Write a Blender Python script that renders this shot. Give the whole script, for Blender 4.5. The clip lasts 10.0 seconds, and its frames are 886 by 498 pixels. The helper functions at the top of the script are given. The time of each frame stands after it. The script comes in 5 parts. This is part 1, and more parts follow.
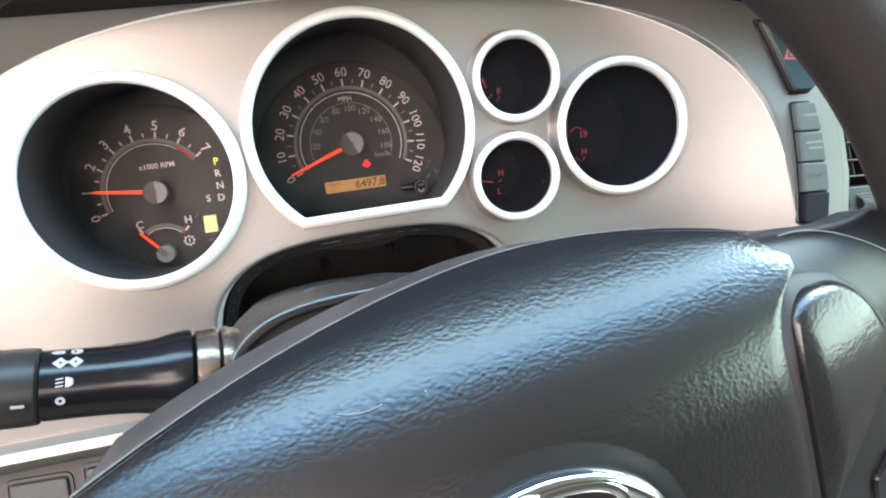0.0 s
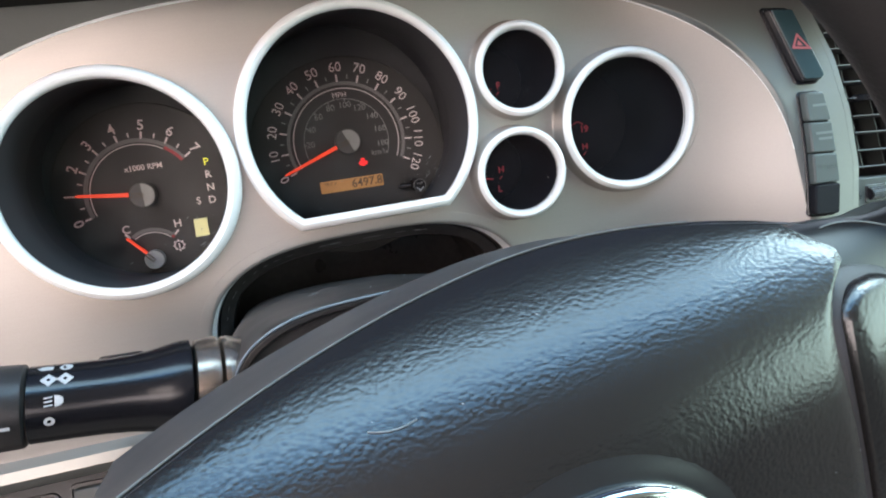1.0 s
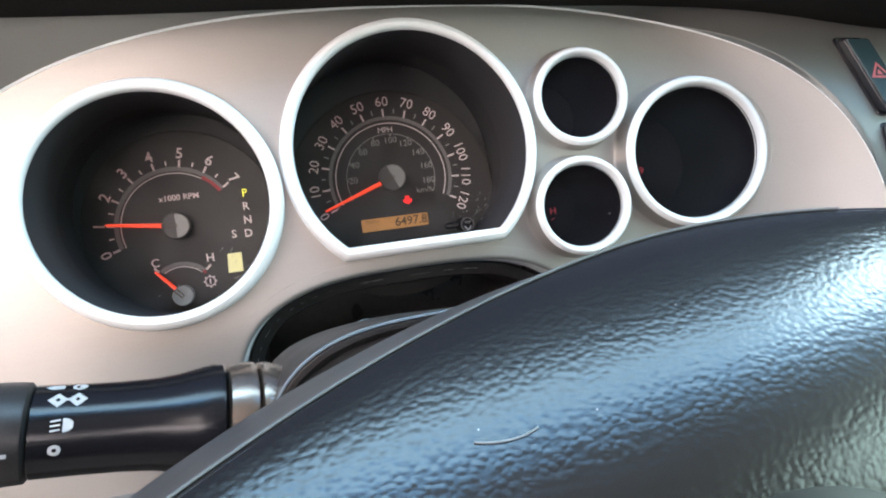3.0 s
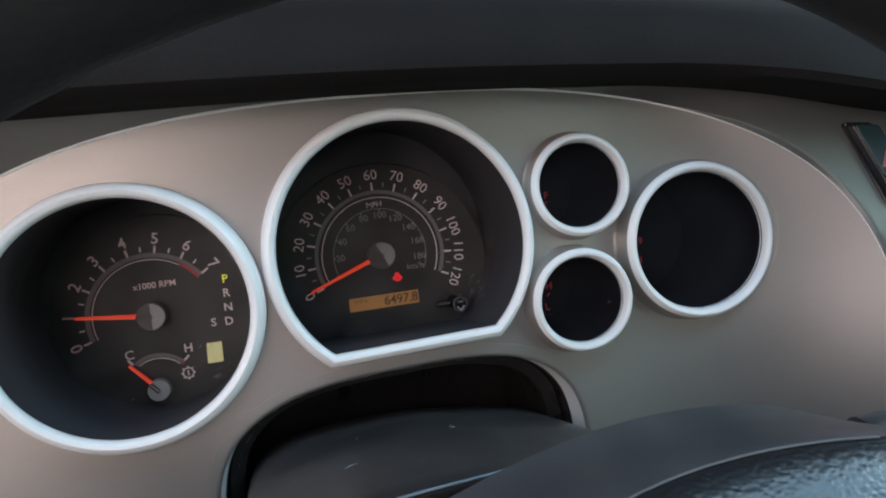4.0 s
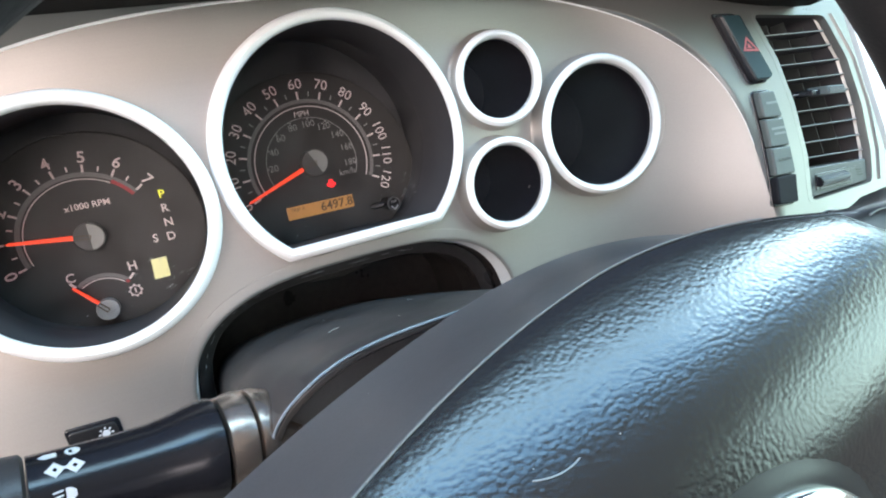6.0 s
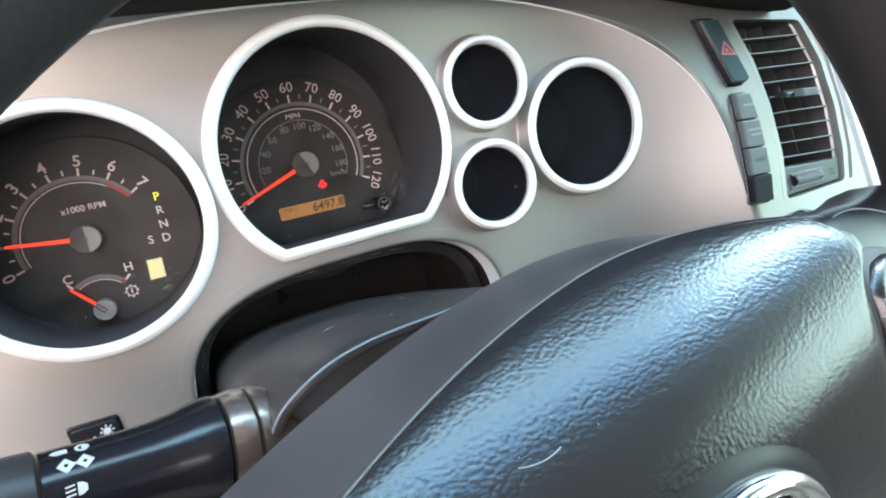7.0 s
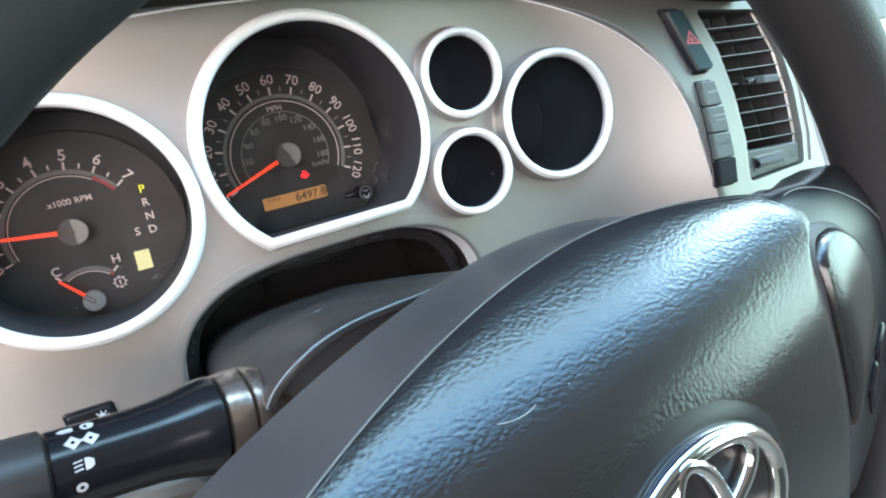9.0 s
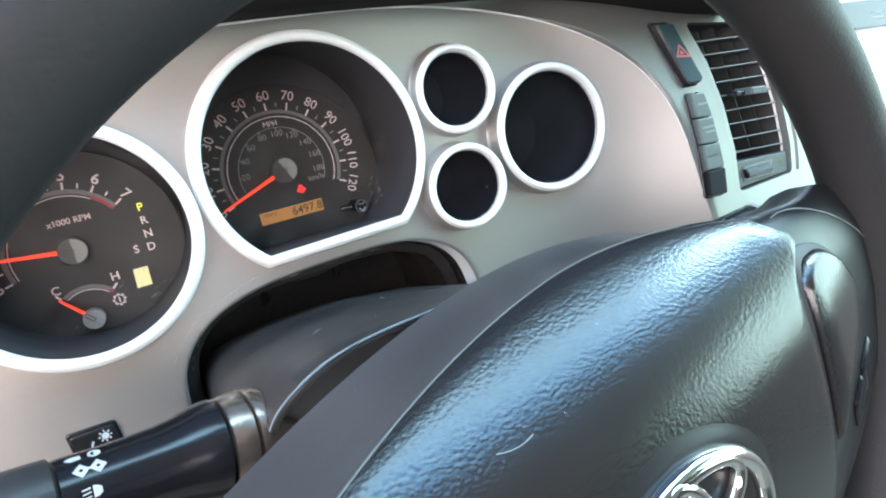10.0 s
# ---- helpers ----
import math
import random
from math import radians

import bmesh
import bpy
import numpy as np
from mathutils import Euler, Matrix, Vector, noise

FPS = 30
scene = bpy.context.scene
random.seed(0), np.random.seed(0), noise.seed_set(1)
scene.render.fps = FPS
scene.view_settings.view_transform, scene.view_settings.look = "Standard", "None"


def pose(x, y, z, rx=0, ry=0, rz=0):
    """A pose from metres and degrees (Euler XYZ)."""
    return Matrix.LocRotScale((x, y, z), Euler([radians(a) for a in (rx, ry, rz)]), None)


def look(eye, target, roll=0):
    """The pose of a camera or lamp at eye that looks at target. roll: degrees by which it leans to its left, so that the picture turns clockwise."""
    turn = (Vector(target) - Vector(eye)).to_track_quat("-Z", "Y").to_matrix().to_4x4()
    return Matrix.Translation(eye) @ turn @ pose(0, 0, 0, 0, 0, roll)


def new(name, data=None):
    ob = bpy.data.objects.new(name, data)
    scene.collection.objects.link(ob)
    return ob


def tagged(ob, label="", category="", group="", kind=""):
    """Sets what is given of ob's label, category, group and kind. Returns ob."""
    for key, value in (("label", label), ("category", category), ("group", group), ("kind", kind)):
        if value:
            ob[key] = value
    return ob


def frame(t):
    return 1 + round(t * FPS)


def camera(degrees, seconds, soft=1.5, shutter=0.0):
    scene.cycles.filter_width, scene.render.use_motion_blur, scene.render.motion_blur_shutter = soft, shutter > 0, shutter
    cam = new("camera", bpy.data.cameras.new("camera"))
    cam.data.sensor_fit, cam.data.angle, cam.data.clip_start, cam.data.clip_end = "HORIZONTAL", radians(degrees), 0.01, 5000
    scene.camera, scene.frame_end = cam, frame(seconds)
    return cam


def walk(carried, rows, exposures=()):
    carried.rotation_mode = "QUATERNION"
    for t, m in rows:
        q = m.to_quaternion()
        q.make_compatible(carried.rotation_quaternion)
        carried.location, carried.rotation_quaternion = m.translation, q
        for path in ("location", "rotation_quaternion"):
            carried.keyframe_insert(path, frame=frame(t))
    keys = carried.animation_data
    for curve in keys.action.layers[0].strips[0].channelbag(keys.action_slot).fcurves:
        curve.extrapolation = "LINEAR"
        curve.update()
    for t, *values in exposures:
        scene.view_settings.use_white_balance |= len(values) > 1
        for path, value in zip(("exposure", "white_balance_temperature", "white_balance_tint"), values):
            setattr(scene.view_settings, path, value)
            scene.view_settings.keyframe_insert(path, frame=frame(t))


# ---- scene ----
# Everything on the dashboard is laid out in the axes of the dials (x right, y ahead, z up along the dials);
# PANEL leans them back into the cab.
cam = camera(74.4, 10.0, soft=2.0)
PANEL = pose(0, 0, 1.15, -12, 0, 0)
ROWS = [
    (0, -0.0427, -0.4097, -0.0044, -14.72, -10.73, 7.27),
    (0.5, -0.0218, -0.3891, -0.0159, -14.03, -10.76, 7.51),
    (1, -0.0517, -0.394, -0.0056, -16.64, -10.91, 8.03),
    (1.5, -0.0599, -0.3611, -0.0003, -17.8, -10.94, 8.47),
    (2, -0.0675, -0.359, -0.0092, -16.06, -7.69, 7.61),
    (3.3, -0.0658, -0.364, -0.0324, -14.23, -2.43, 6.83),
    (3.5, -0.047, -0.368, -0.0106, -13.38, -3.04, 6.53),
    (4, -0.0574, -0.346, 0.0202, -16.01, -3.56, 7.21),
    (4.5, -0.0845, -0.3341, 0.0032, -20.6, -5.85, 8.66),
    (5, -0.0865, -0.3568, 0.0065, -23.78, -8.24, 9.86),
    (5.5, -0.0899, -0.3581, 0.0005, -25.91, -10.1, 10.66),
    (7, -0.0979, -0.3701, 0.0069, -28.52, -12, 11.15),
    (7.5, -0.089, -0.367, 0.0019, -28.81, -12.32, 11.26),
    (8, -0.0899, -0.3711, 0.0044, -29.25, -12.68, 11.44),
    (8.5, -0.0971, -0.3769, 0.0103, -30.09, -13.13, 11.69),
    (9, -0.1047, -0.381, 0.0069, -30.75, -13.38, 11.88),
    (9.5, -0.1112, -0.3802, 0.008, -31.31, -13.65, 12),
    (10, -0.1053, -0.3837, 0.0178, -31.52, -13.81, 12.26),
]
# seconds, stops, kelvin, tint
EXPOSURES = [(0.0, 0.59, 6880, 17), (0.5, 0.37, 6840, 17), (1.0, 0.0, 6650, 17), (1.5, 0.6, 6670, 17), (2.0, 0.51, 6650, 16), (3.3, 0.06, 6530, 16), (3.5, -0.12, 6530, 16), (4.0, -0.95, 6450, 17),
             (4.5, -0.16, 6470, 17), (5.0, 0.13, 6440, 15), (5.5, 0.29, 6440, 15), (7.0, 0.37, 6430, 14), (9.0, 0.38, 6290, 13), (10.0, 0.45, 6240, 13)]
walk(cam, [(t, PANEL @ pose(x, y, z, 90 + pitch, roll, yaw)) for t, x, y, z, yaw, pitch, roll in ROWS], EXPOSURES)

# ---- light ----
world = bpy.data.worlds.new("sky")
scene.world = world
world.use_nodes = True
wn = world.node_tree.nodes
sky = wn.new("ShaderNodeTexSky")
sky.sky_type = "NISHITA"
sky.sun_disc = False
sky.sun_elevation, sky.sun_rotation = radians(47), radians(167.5)
world.node_tree.links.new(sky.outputs[0], wn["Background"].inputs[0])
wn["Background"].inputs[1].default_value = 0.1


def sun_lamp():
    data = bpy.data.lights.new("sun", "SUN")
    data.energy, data.angle, data.color = 2.5, radians(0.6), (1.0, 0.95, 0.88)
    ob = new("sun", data)
    ob.matrix_world = look((-1.0, -4.5, 5.0), (0, 0, 0))


def window_lamp(name, eye, target, w, h, watts, colour):
    """An added area lamp that stands in for daylight at a window opening."""
    data = bpy.data.lights.new(name, "AREA")
    data.shape, data.size, data.size_y = "RECTANGLE", w, h
    data.energy, data.color = watts, colour
    new(name, data).matrix_world = look(eye, target)


sun_lamp()
# strips placed and weighted to form the highlight across the wheel's pad
window_lamp("windscreen_light_left", (0.0, -0.325, 1.72), (-0.008, -0.39, 1.0), 1.1, 0.15, 3.9, (0.48, 0.81, 1.0))
window_lamp("windscreen_light_right", (0.86, -0.355, 1.72), (0.851, -0.42, 1.0), 0.62, 0.24, 9.5, (0.62, 0.92, 1.0))
# added blue strip that tints the lower edge of that highlight
window_lamp("blue_strip_light", (0.35, -0.472, 1.72), (0.345, -0.507, 1.0), 1.7, 0.10, 2.2, (0.10, 0.50, 1.0))
window_lamp("lower_windscreen_light", (0.35, 0.36, 1.50), (0.2, -0.35, 1.12), 1.4, 0.4, 3.0, (0.72, 0.88, 1.0))
window_lamp("driver_window_light", (-0.57, -0.57, 1.43), (0.1, -0.15, 1.15), 1.0, 0.46, 9.2, (1.0, 0.90, 0.83))
window_lamp("passenger_window_light", (1.27, -0.72, 1.38), (0.1, -0.32, 1.10), 1.3, 0.60, 12.5, (0.66, 1.0, 0.90))
window_lamp("rear_window_light", (-0.25, -1.69, 1.48), (0.1, -0.10, 1.12), 0.5, 0.34, 2.8, (1.0, 0.88, 0.83))


# ---- materials ----
def material(name, colour, rough=0.5, metal=0.0, vary=0.06, grain=900.0, bump=0.0, emit=None, glow=0.0, stain=0.0, shine=0.5):
    """A surface with fine grain, broad staining and relief, in metres of the object."""
    m = bpy.data.materials.new(name)
    m.use_nodes = True
    n, l = m.node_tree.nodes, m.node_tree.links
    b = n["Principled BSDF"]
    b.inputs["Roughness"].default_value = rough
    b.inputs["Metallic"].default_value = metal
    b.inputs["Specular IOR Level"].default_value = shine
    where = n.new("ShaderNodeTexCoord")
    fine = n.new("ShaderNodeTexNoise")
    fine.inputs["Scale"].default_value, fine.inputs["Detail"].default_value = grain, 4.0
    broad = n.new("ShaderNodeTexNoise")
    broad.inputs["Scale"].default_value, broad.inputs["Detail"].default_value = 22.0, 5.0
    l.new(where.outputs["Object"], fine.inputs["Vector"])
    l.new(where.outputs["Object"], broad.inputs["Vector"])
    both = n.new("ShaderNodeMath")
    both.operation = "ADD"
    l.new(fine.outputs[0], both.inputs[0])
    l.new(broad.outputs[0], both.inputs[1])
    ramp = n.new("ShaderNodeMapRange")
    ramp.inputs["From Min"].default_value, ramp.inputs["From Max"].default_value = 0.6, 1.4
    ramp.inputs["To Min"].default_value, ramp.inputs["To Max"].default_value = 1 - vary, 1 + vary
    l.new(both.outputs[0], ramp.inputs["Value"])
    tone = n.new("ShaderNodeMix")
    tone.data_type, tone.blend_type = "RGBA", "MULTIPLY"
    tone.inputs["Factor"].default_value = 1.0
    tone.inputs[6].default_value = (*colour, 1)
    l.new(ramp.outputs[0], tone.inputs[7])
    l.new(tone.outputs[2], b.inputs["Base Color"])
    wear = n.new("ShaderNodeMapRange")
    wear.inputs["From Min"].default_value, wear.inputs["From Max"].default_value = 0.3, 0.7
    wear.inputs["To Min"].default_value, wear.inputs["To Max"].default_value = max(0.02, rough - 0.01 - stain), min(1, rough + 0.01 + stain)
    l.new(broad.outputs[0], wear.inputs["Value"])
    l.new(wear.outputs[0], b.inputs["Roughness"])
    if bump:
        relief = n.new("ShaderNodeBump")
        relief.inputs["Strength"].default_value, relief.inputs["Distance"].default_value = 1.0, bump
        l.new(fine.outputs[0], relief.inputs["Height"])
        l.new(relief.outputs[0], b.inputs["Normal"])
    if glow:
        b.inputs["Emission Color"].default_value = (*(emit or colour), 1)
        b.inputs["Emission Strength"].default_value = glow
    return m


def leather(name, colour, rough, cell, depth, shine=0.9):
    """Moulded leather grain: wandering creases round small pebbles."""
    m = material(name, colour, rough, vary=0.10, grain=700.0, shine=shine)
    n, l = m.node_tree.nodes, m.node_tree.links
    where = n.new("ShaderNodeTexCoord")
    warp = n.new("ShaderNodeTexNoise")
    warp.inputs["Scale"].default_value, warp.inputs["Detail"].default_value = 320.0, 2.0
    l.new(where.outputs["Object"], warp.inputs["Vector"])
    push = n.new("ShaderNodeVectorMath")
    push.operation = "MULTIPLY_ADD"
    push.inputs[1].default_value = (0.0010, 0.0010, 0.0010)
    l.new(warp.outputs["Color"], push.inputs[0])
    l.new(where.outputs["Object"], push.inputs[2])
    squash = n.new("ShaderNodeMapping")
    squash.inputs["Scale"].default_value = (0.88, 1.0, 1.15)
    l.new(push.outputs[0], squash.inputs["Vector"])
    cells = n.new("ShaderNodeTexVoronoi")
    cells.feature = "SMOOTH_F1"
    cells.inputs["Scale"].default_value, cells.inputs["Smoothness"].default_value = cell, 0.35
    l.new(squash.outputs[0], cells.inputs["Vector"])
    swell = n.new("ShaderNodeTexNoise")
    swell.inputs["Scale"].default_value, swell.inputs["Detail"].default_value = cell * 0.62, 2.0
    l.new(squash.outputs[0], swell.inputs["Vector"])
    mix = n.new("ShaderNodeMath")
    mix.operation = "MULTIPLY_ADD"
    mix.inputs[1].default_value = -0.4
    l.new(swell.outputs[0], mix.inputs[0])
    l.new(cells.outputs["Distance"], mix.inputs[2])
    relief = n.new("ShaderNodeBump")
    relief.inputs["Strength"].default_value, relief.inputs["Distance"].default_value = 1.0, depth
    l.new(mix.outputs[0], relief.inputs["Height"])
    l.new(relief.outputs[0], n["Principled BSDF"].inputs["Normal"])
    return m


def brushed(m, rough):
    """Faint brushing along x in a painted metal surface."""
    n, l = m.node_tree.nodes, m.node_tree.links
    where, squash, streak = n.new("ShaderNodeTexCoord"), n.new("ShaderNodeMapping"), n.new("ShaderNodeTexNoise")
    squash.inputs["Scale"].default_value = (40.0, 900.0, 1500.0)
    streak.inputs["Scale"].default_value, streak.inputs["Detail"].default_value = 1.0, 3.0
    l.new(where.outputs["Object"], squash.inputs["Vector"])
    l.new(squash.outputs[0], streak.inputs["Vector"])
    span = n.new("ShaderNodeMapRange")
    span.inputs["From Min"].default_value, span.inputs["From Max"].default_value = 0.3, 0.7
    span.inputs["To Min"].default_value, span.inputs["To Max"].default_value = rough - 0.035, rough + 0.035
    l.new(streak.outputs[0], span.inputs["Value"])
    l.new(span.outputs[0], n["Principled BSDF"].inputs["Roughness"])
    relief = n.new("ShaderNodeBump")
    relief.inputs["Strength"].default_value, relief.inputs["Distance"].default_value = 1.0, 0.000012
    l.new(streak.outputs[0], relief.inputs["Height"])
    l.new(relief.outputs[0], n["Principled BSDF"].inputs["Normal"])
    return m


SILVER = material("satin_silver_paint", (0.43, 0.393, 0.362), 0.47, 0.80, 0.05, 1600.0, 0.00002, stain=0.006)
brushed(SILVER, 0.47)
RING = material("bright_silver_ring", (0.86, 0.85, 0.84), 0.38, 0.05, 0.02, 1500.0, shine=0.35)
TRIM = material("silver_trim_paint", (0.29, 0.285, 0.27), 0.36, 0.75, 0.05, 1600.0, 0.00002)
TUNNEL = material("matt_black_housing", (0.048, 0.047, 0.051), 0.5, vary=0.15, grain=2500.0, bump=0.00003)
DIAL = material("dial_print_black", (0.027, 0.0243, 0.022), 0.55, vary=0.08, grain=3000.0)
GLOSS = material("gloss_black_plastic", (0.017, 0.016, 0.017), 0.18, vary=0.2)
SHROUD = material("grained_dark_plastic", (0.036, 0.034, 0.035), 0.40, vary=0.3, grain=1500.0, bump=0.00008, stain=0.10, shine=0.6)
PAD = leather("dark_grained_vinyl", (0.013, 0.012, 0.012), 0.26, 780.0, -0.00007)
BORDER = material("smooth_dark_plastic", (0.086, 0.090, 0.097), 0.43, vary=0.15, grain=1200.0, bump=0.00003, stain=0.06, shine=0.4)
SATIN = material("satin_black_plastic", (0.014, 0.014, 0.015), 0.34, vary=0.15, grain=1400.0, bump=0.00002, stain=0.05)
RIM = leather("worn_black_leather", (0.030, 0.0285, 0.029), 0.55, 650.0, -0.0001, 0.25)
DASH = material("charcoal_dash_vinyl", (0.019, 0.0168, 0.016), 0.8, vary=0.2, grain=900.0, bump=0.0002, shine=0.08)
BUTTON = material("dark_grey_button", (0.055, 0.060, 0.058), 0.38, vary=0.1, grain=1800.0, bump=0.00002)
KEYCAP = material("grey_green_keycap", (0.085, 0.098, 0.092), 0.42, vary=0.08, grain=1800.0, bump=0.00002)
HAZFACE = material("dark_teal_button_face", (0.026, 0.052, 0.060), 0.26, vary=0.1, grain=1800.0)
FAINT = material("faint_key_print", (0.17, 0.19, 0.18), 0.5)
BLACK = material("black_rubbery_plastic", (0.013, 0.013, 0.016), 0.20, vary=0.2, grain=1500.0, bump=0.00002, shine=0.55)
COLLAR = material("satin_brown_grey_plastic", (0.42, 0.34, 0.29), 0.26, 0.85, 0.08)
CHROME = material("chrome_plate", (0.86, 0.86, 0.84), 0.12, 1.0, 0.03)
GREYCAP = material("grey_hub_cap", (0.42, 0.42, 0.40), 0.4, vary=0.05)
DARKCAP = material("dark_hub_cap", (0.11, 0.105, 0.10), 0.45, vary=0.05)
WHITE = material("white_print", (0.84, 0.82, 0.79), 0.6, vary=0.03, emit=(1.0, 0.13, 0.11), glow=0.07)
GREY = material("grey_print", (0.34, 0.33, 0.32), 0.6, vary=0.03)
BAND = material("grey_scale_band", (0.23, 0.22, 0.215), 0.6, vary=0.03)
REDPRINT = material("red_print", (0.45, 0.05, 0.06), 0.6, vary=0.03, glow=0.10)
NEEDLE = material("lit_red_needle", (0.75, 0.06, 0.03), 0.5, vary=0.03, emit=(1.0, 0.07, 0.02), glow=0.75)
WARN = material("lit_red_telltale", (0.6, 0.02, 0.02), 0.5, emit=(1.0, 0.02, 0.02), glow=1.1)
AMBER = material("amber_display", (0.40, 0.21, 0.06), 0.35, vary=0.05, emit=(1.0, 0.40, 0.07), glow=0.20)
PALE = material("pale_display", (0.55, 0.53, 0.30), 0.35, vary=0.03, emit=(0.95, 0.9, 0.35), glow=0.45)
LIT = material("lit_yellow_letter", (0.7, 0.65, 0.1), 0.5, emit=(0.9, 0.9, 0.05), glow=0.7)
SEG = material("dark_display_digit", (0.11, 0.065, 0.022), 0.5)
ICON = material("white_switch_mark", (0.58, 0.60, 0.62), 0.5, vary=0.05)
# the printed triangle also carries a faint added glow
HAZARD = material("red_triangle_print", (0.46, 0.11, 0.12), 0.45, glow=0.03)
WELL = material("deep_black_cup", (0.010, 0.0095, 0.012), 0.6, vary=0.2, shine=0.2)
DIMRED = material("dim_red_print", (0.35, 0.05, 0.06), 0.6, vary=0.03, emit=(1.0, 0.10, 0.13), glow=0.22)
SLAT = material("grey_vent_slat", (0.17, 0.18, 0.18), 0.35, vary=0.08)


def clear_cover(name, through_colour, film_colour, rough, low, high):
    """A clear plastic cover under a thin uneven film of dust and painted haze."""
    m = bpy.data.materials.new(name)
    m.use_nodes = True
    n, l = m.node_tree.nodes, m.node_tree.links
    clear, mix, b = n.new("ShaderNodeBsdfTransparent"), n.new("ShaderNodeMixShader"), n["Principled BSDF"]
    clear.inputs["Color"].default_value = (*through_colour, 1)
    b.inputs["Base Color"].default_value, b.inputs["Roughness"].default_value = (*film_colour, 1), rough
    where, film, span = n.new("ShaderNodeTexCoord"), n.new("ShaderNodeTexNoise"), n.new("ShaderNodeMapRange")
    film.inputs["Scale"].default_value, film.inputs["Detail"].default_value = 55.0, 8.0
    span.inputs["From Min"].default_value, span.inputs["From Max"].default_value = 0.35, 0.75
    span.inputs["To Min"].default_value, span.inputs["To Max"].default_value = low, high
    l.new(where.outputs["Object"], film.inputs["Vector"])
    l.new(film.outputs[0], span.inputs["Value"])
    l.new(span.outputs[0], mix.inputs[0])
    l.new(clear.outputs[0], mix.inputs[1])
    l.new(b.outputs[0], mix.inputs[2])
    l.new(mix.outputs[0], n["Material Output"].inputs["Surface"])
    return m


# the cups' grey film stands in for dim reflections that lift their blacks
LENS = clear_cover("smoked_gauge_cover", (0.75, 0.75, 0.77), (0.035, 0.033, 0.042), 0.45, 0.11, 0.16)
GLASS = clear_cover("dusty_clear_cover", (0.97, 0.97, 0.97), (0.30, 0.29, 0.27), 0.4, 0.0, 0.055)
SMOKE = material("smoked_glass_cover", (0.10, 0.10, 0.11), 0.2)
# unseen cab and ground surfaces, toned for the light they throw back
LINER = material("headliner_cloth", (0.25, 0.21, 0.19), 0.9, vary=0.08, grain=1500.0, bump=0.0004)
DOOR = material("door_card_vinyl", (0.46, 0.39, 0.35), 0.7, vary=0.08, grain=900.0, bump=0.0002)
DARKREAR = material("dark_rear_cloth", (0.11, 0.095, 0.09), 0.9, vary=0.12, grain=900.0, bump=0.0003)
CARPET = material("floor_carpet", (0.25, 0.22, 0.205), 0.95, vary=0.2, grain=700.0, bump=0.001)
EARTH = material("dry_ground", (0.38, 0.36, 0.33), 0.95, vary=0.25, grain=6.0, bump=0.01)
RECESS = material("dusty_black_recess", (0.030, 0.026, 0.025), 0.36, vary=0.5, grain=260.0, bump=0.00005, stain=0.12)
LIPGLEAM = material("blue_grey_lip_gleam", (0.22, 0.29, 0.35), 0.3, vary=0.1)
DUST = material("pale_dust", (0.30, 0.31, 0.32), 0.9)
SEAM = material("pale_parting_line", (0.16, 0.18, 0.19), 0.35, vary=0.1)
FIBRE = material("pale_lint_thread", (0.20, 0.235, 0.26), 0.8)

# ---- building helpers ----
ORIGIN = {}


def thing(name, at, label, category, group="", kind=""):
    """A thing's Empty at a place in the dials' axes."""
    ob = new(name)
    ob.empty_display_size = 0.01
    ob.matrix_world = PANEL @ Matrix.Translation(at)
    ORIGIN[ob] = Vector(at)
    return tagged(ob, label, category, group, kind)


def part(name, bm, mat, parent, label="", smooth=True, angle=40):
    """Links a bmesh, given in the dials' axes, as one mesh under a thing or a part."""
    o = ORIGIN[parent]
    bmesh.ops.translate(bm, vec=-o, verts=bm.verts)
    bmesh.ops.recalc_face_normals(bm, faces=bm.faces)
    limit = radians(angle)
    for f in bm.faces:
        f.smooth = smooth
    for e in bm.edges:
        e.smooth = len(e.link_faces) != 2 or (e.calc_face_angle(0) < limit and all(len(f.verts) < 9 for f in e.link_faces))
    me = bpy.data.meshes.new(name)
    bm.to_mesh(me)
    bm.free()
    me.materials.append(mat)
    ob = new(name, me)
    ob.parent = parent
    ORIGIN[ob] = o
    if label:
        ob["label"] = label
    return ob


def loops(rings, closed=True, cap_end=False, cap_start=False):
    """Quads between successive rings of points."""
    bm = bmesh.new()
    rows = [[bm.verts.new(p) for p in r] for r in rings]
    for a, b in zip(rows, rows[1:]):
        n = len(a)
        for i in range(n if closed else n - 1):
            j = (i + 1) % n
            bm.faces.new((a[i], a[j], b[j], b[i]))
    if cap_end:
        bm.faces.new(rows[-1])
    if cap_start:
        bm.faces.new(rows[0])
    return bm


def offset2(path, d):
    """A closed outline moved out by d along its mitred normals (the outline runs counter-clockwise)."""
    out, n = [], len(path)
    for i in range(n):
        a, b, c = Vector(path[i - 1]), Vector(path[i]), Vector(path[(i + 1) % n])
        e, f = (b - a).normalized(), (c - b).normalized()
        m = Vector((e.y + f.y, -e.x - f.x))
        m.normalize()
        k = max(0.4, m.x * e.y - m.y * e.x)
        out.append((b.x + m.x * d / k, b.y + m.y * d / k))
    return out


def rounded(poly, r, steps=5):
    """A counter-clockwise outline with its corners rounded."""
    out, n = [], len(poly)
    for i in range(n):
        a, b, c = Vector(poly[i - 1]), Vector(poly[i]), Vector(poly[(i + 1) % n])
        k = min(r, 0.45 * (a - b).length, 0.45 * (c - b).length)
        p, q = b + (a - b).normalized() * k, b + (c - b).normalized() * k
        for s in range(steps + 1):
            t = s / steps
            v = (1 - t) ** 2 * p + 2 * t * (1 - t) * b + t * t * q
            out.append((v.x, v.y))
    return out


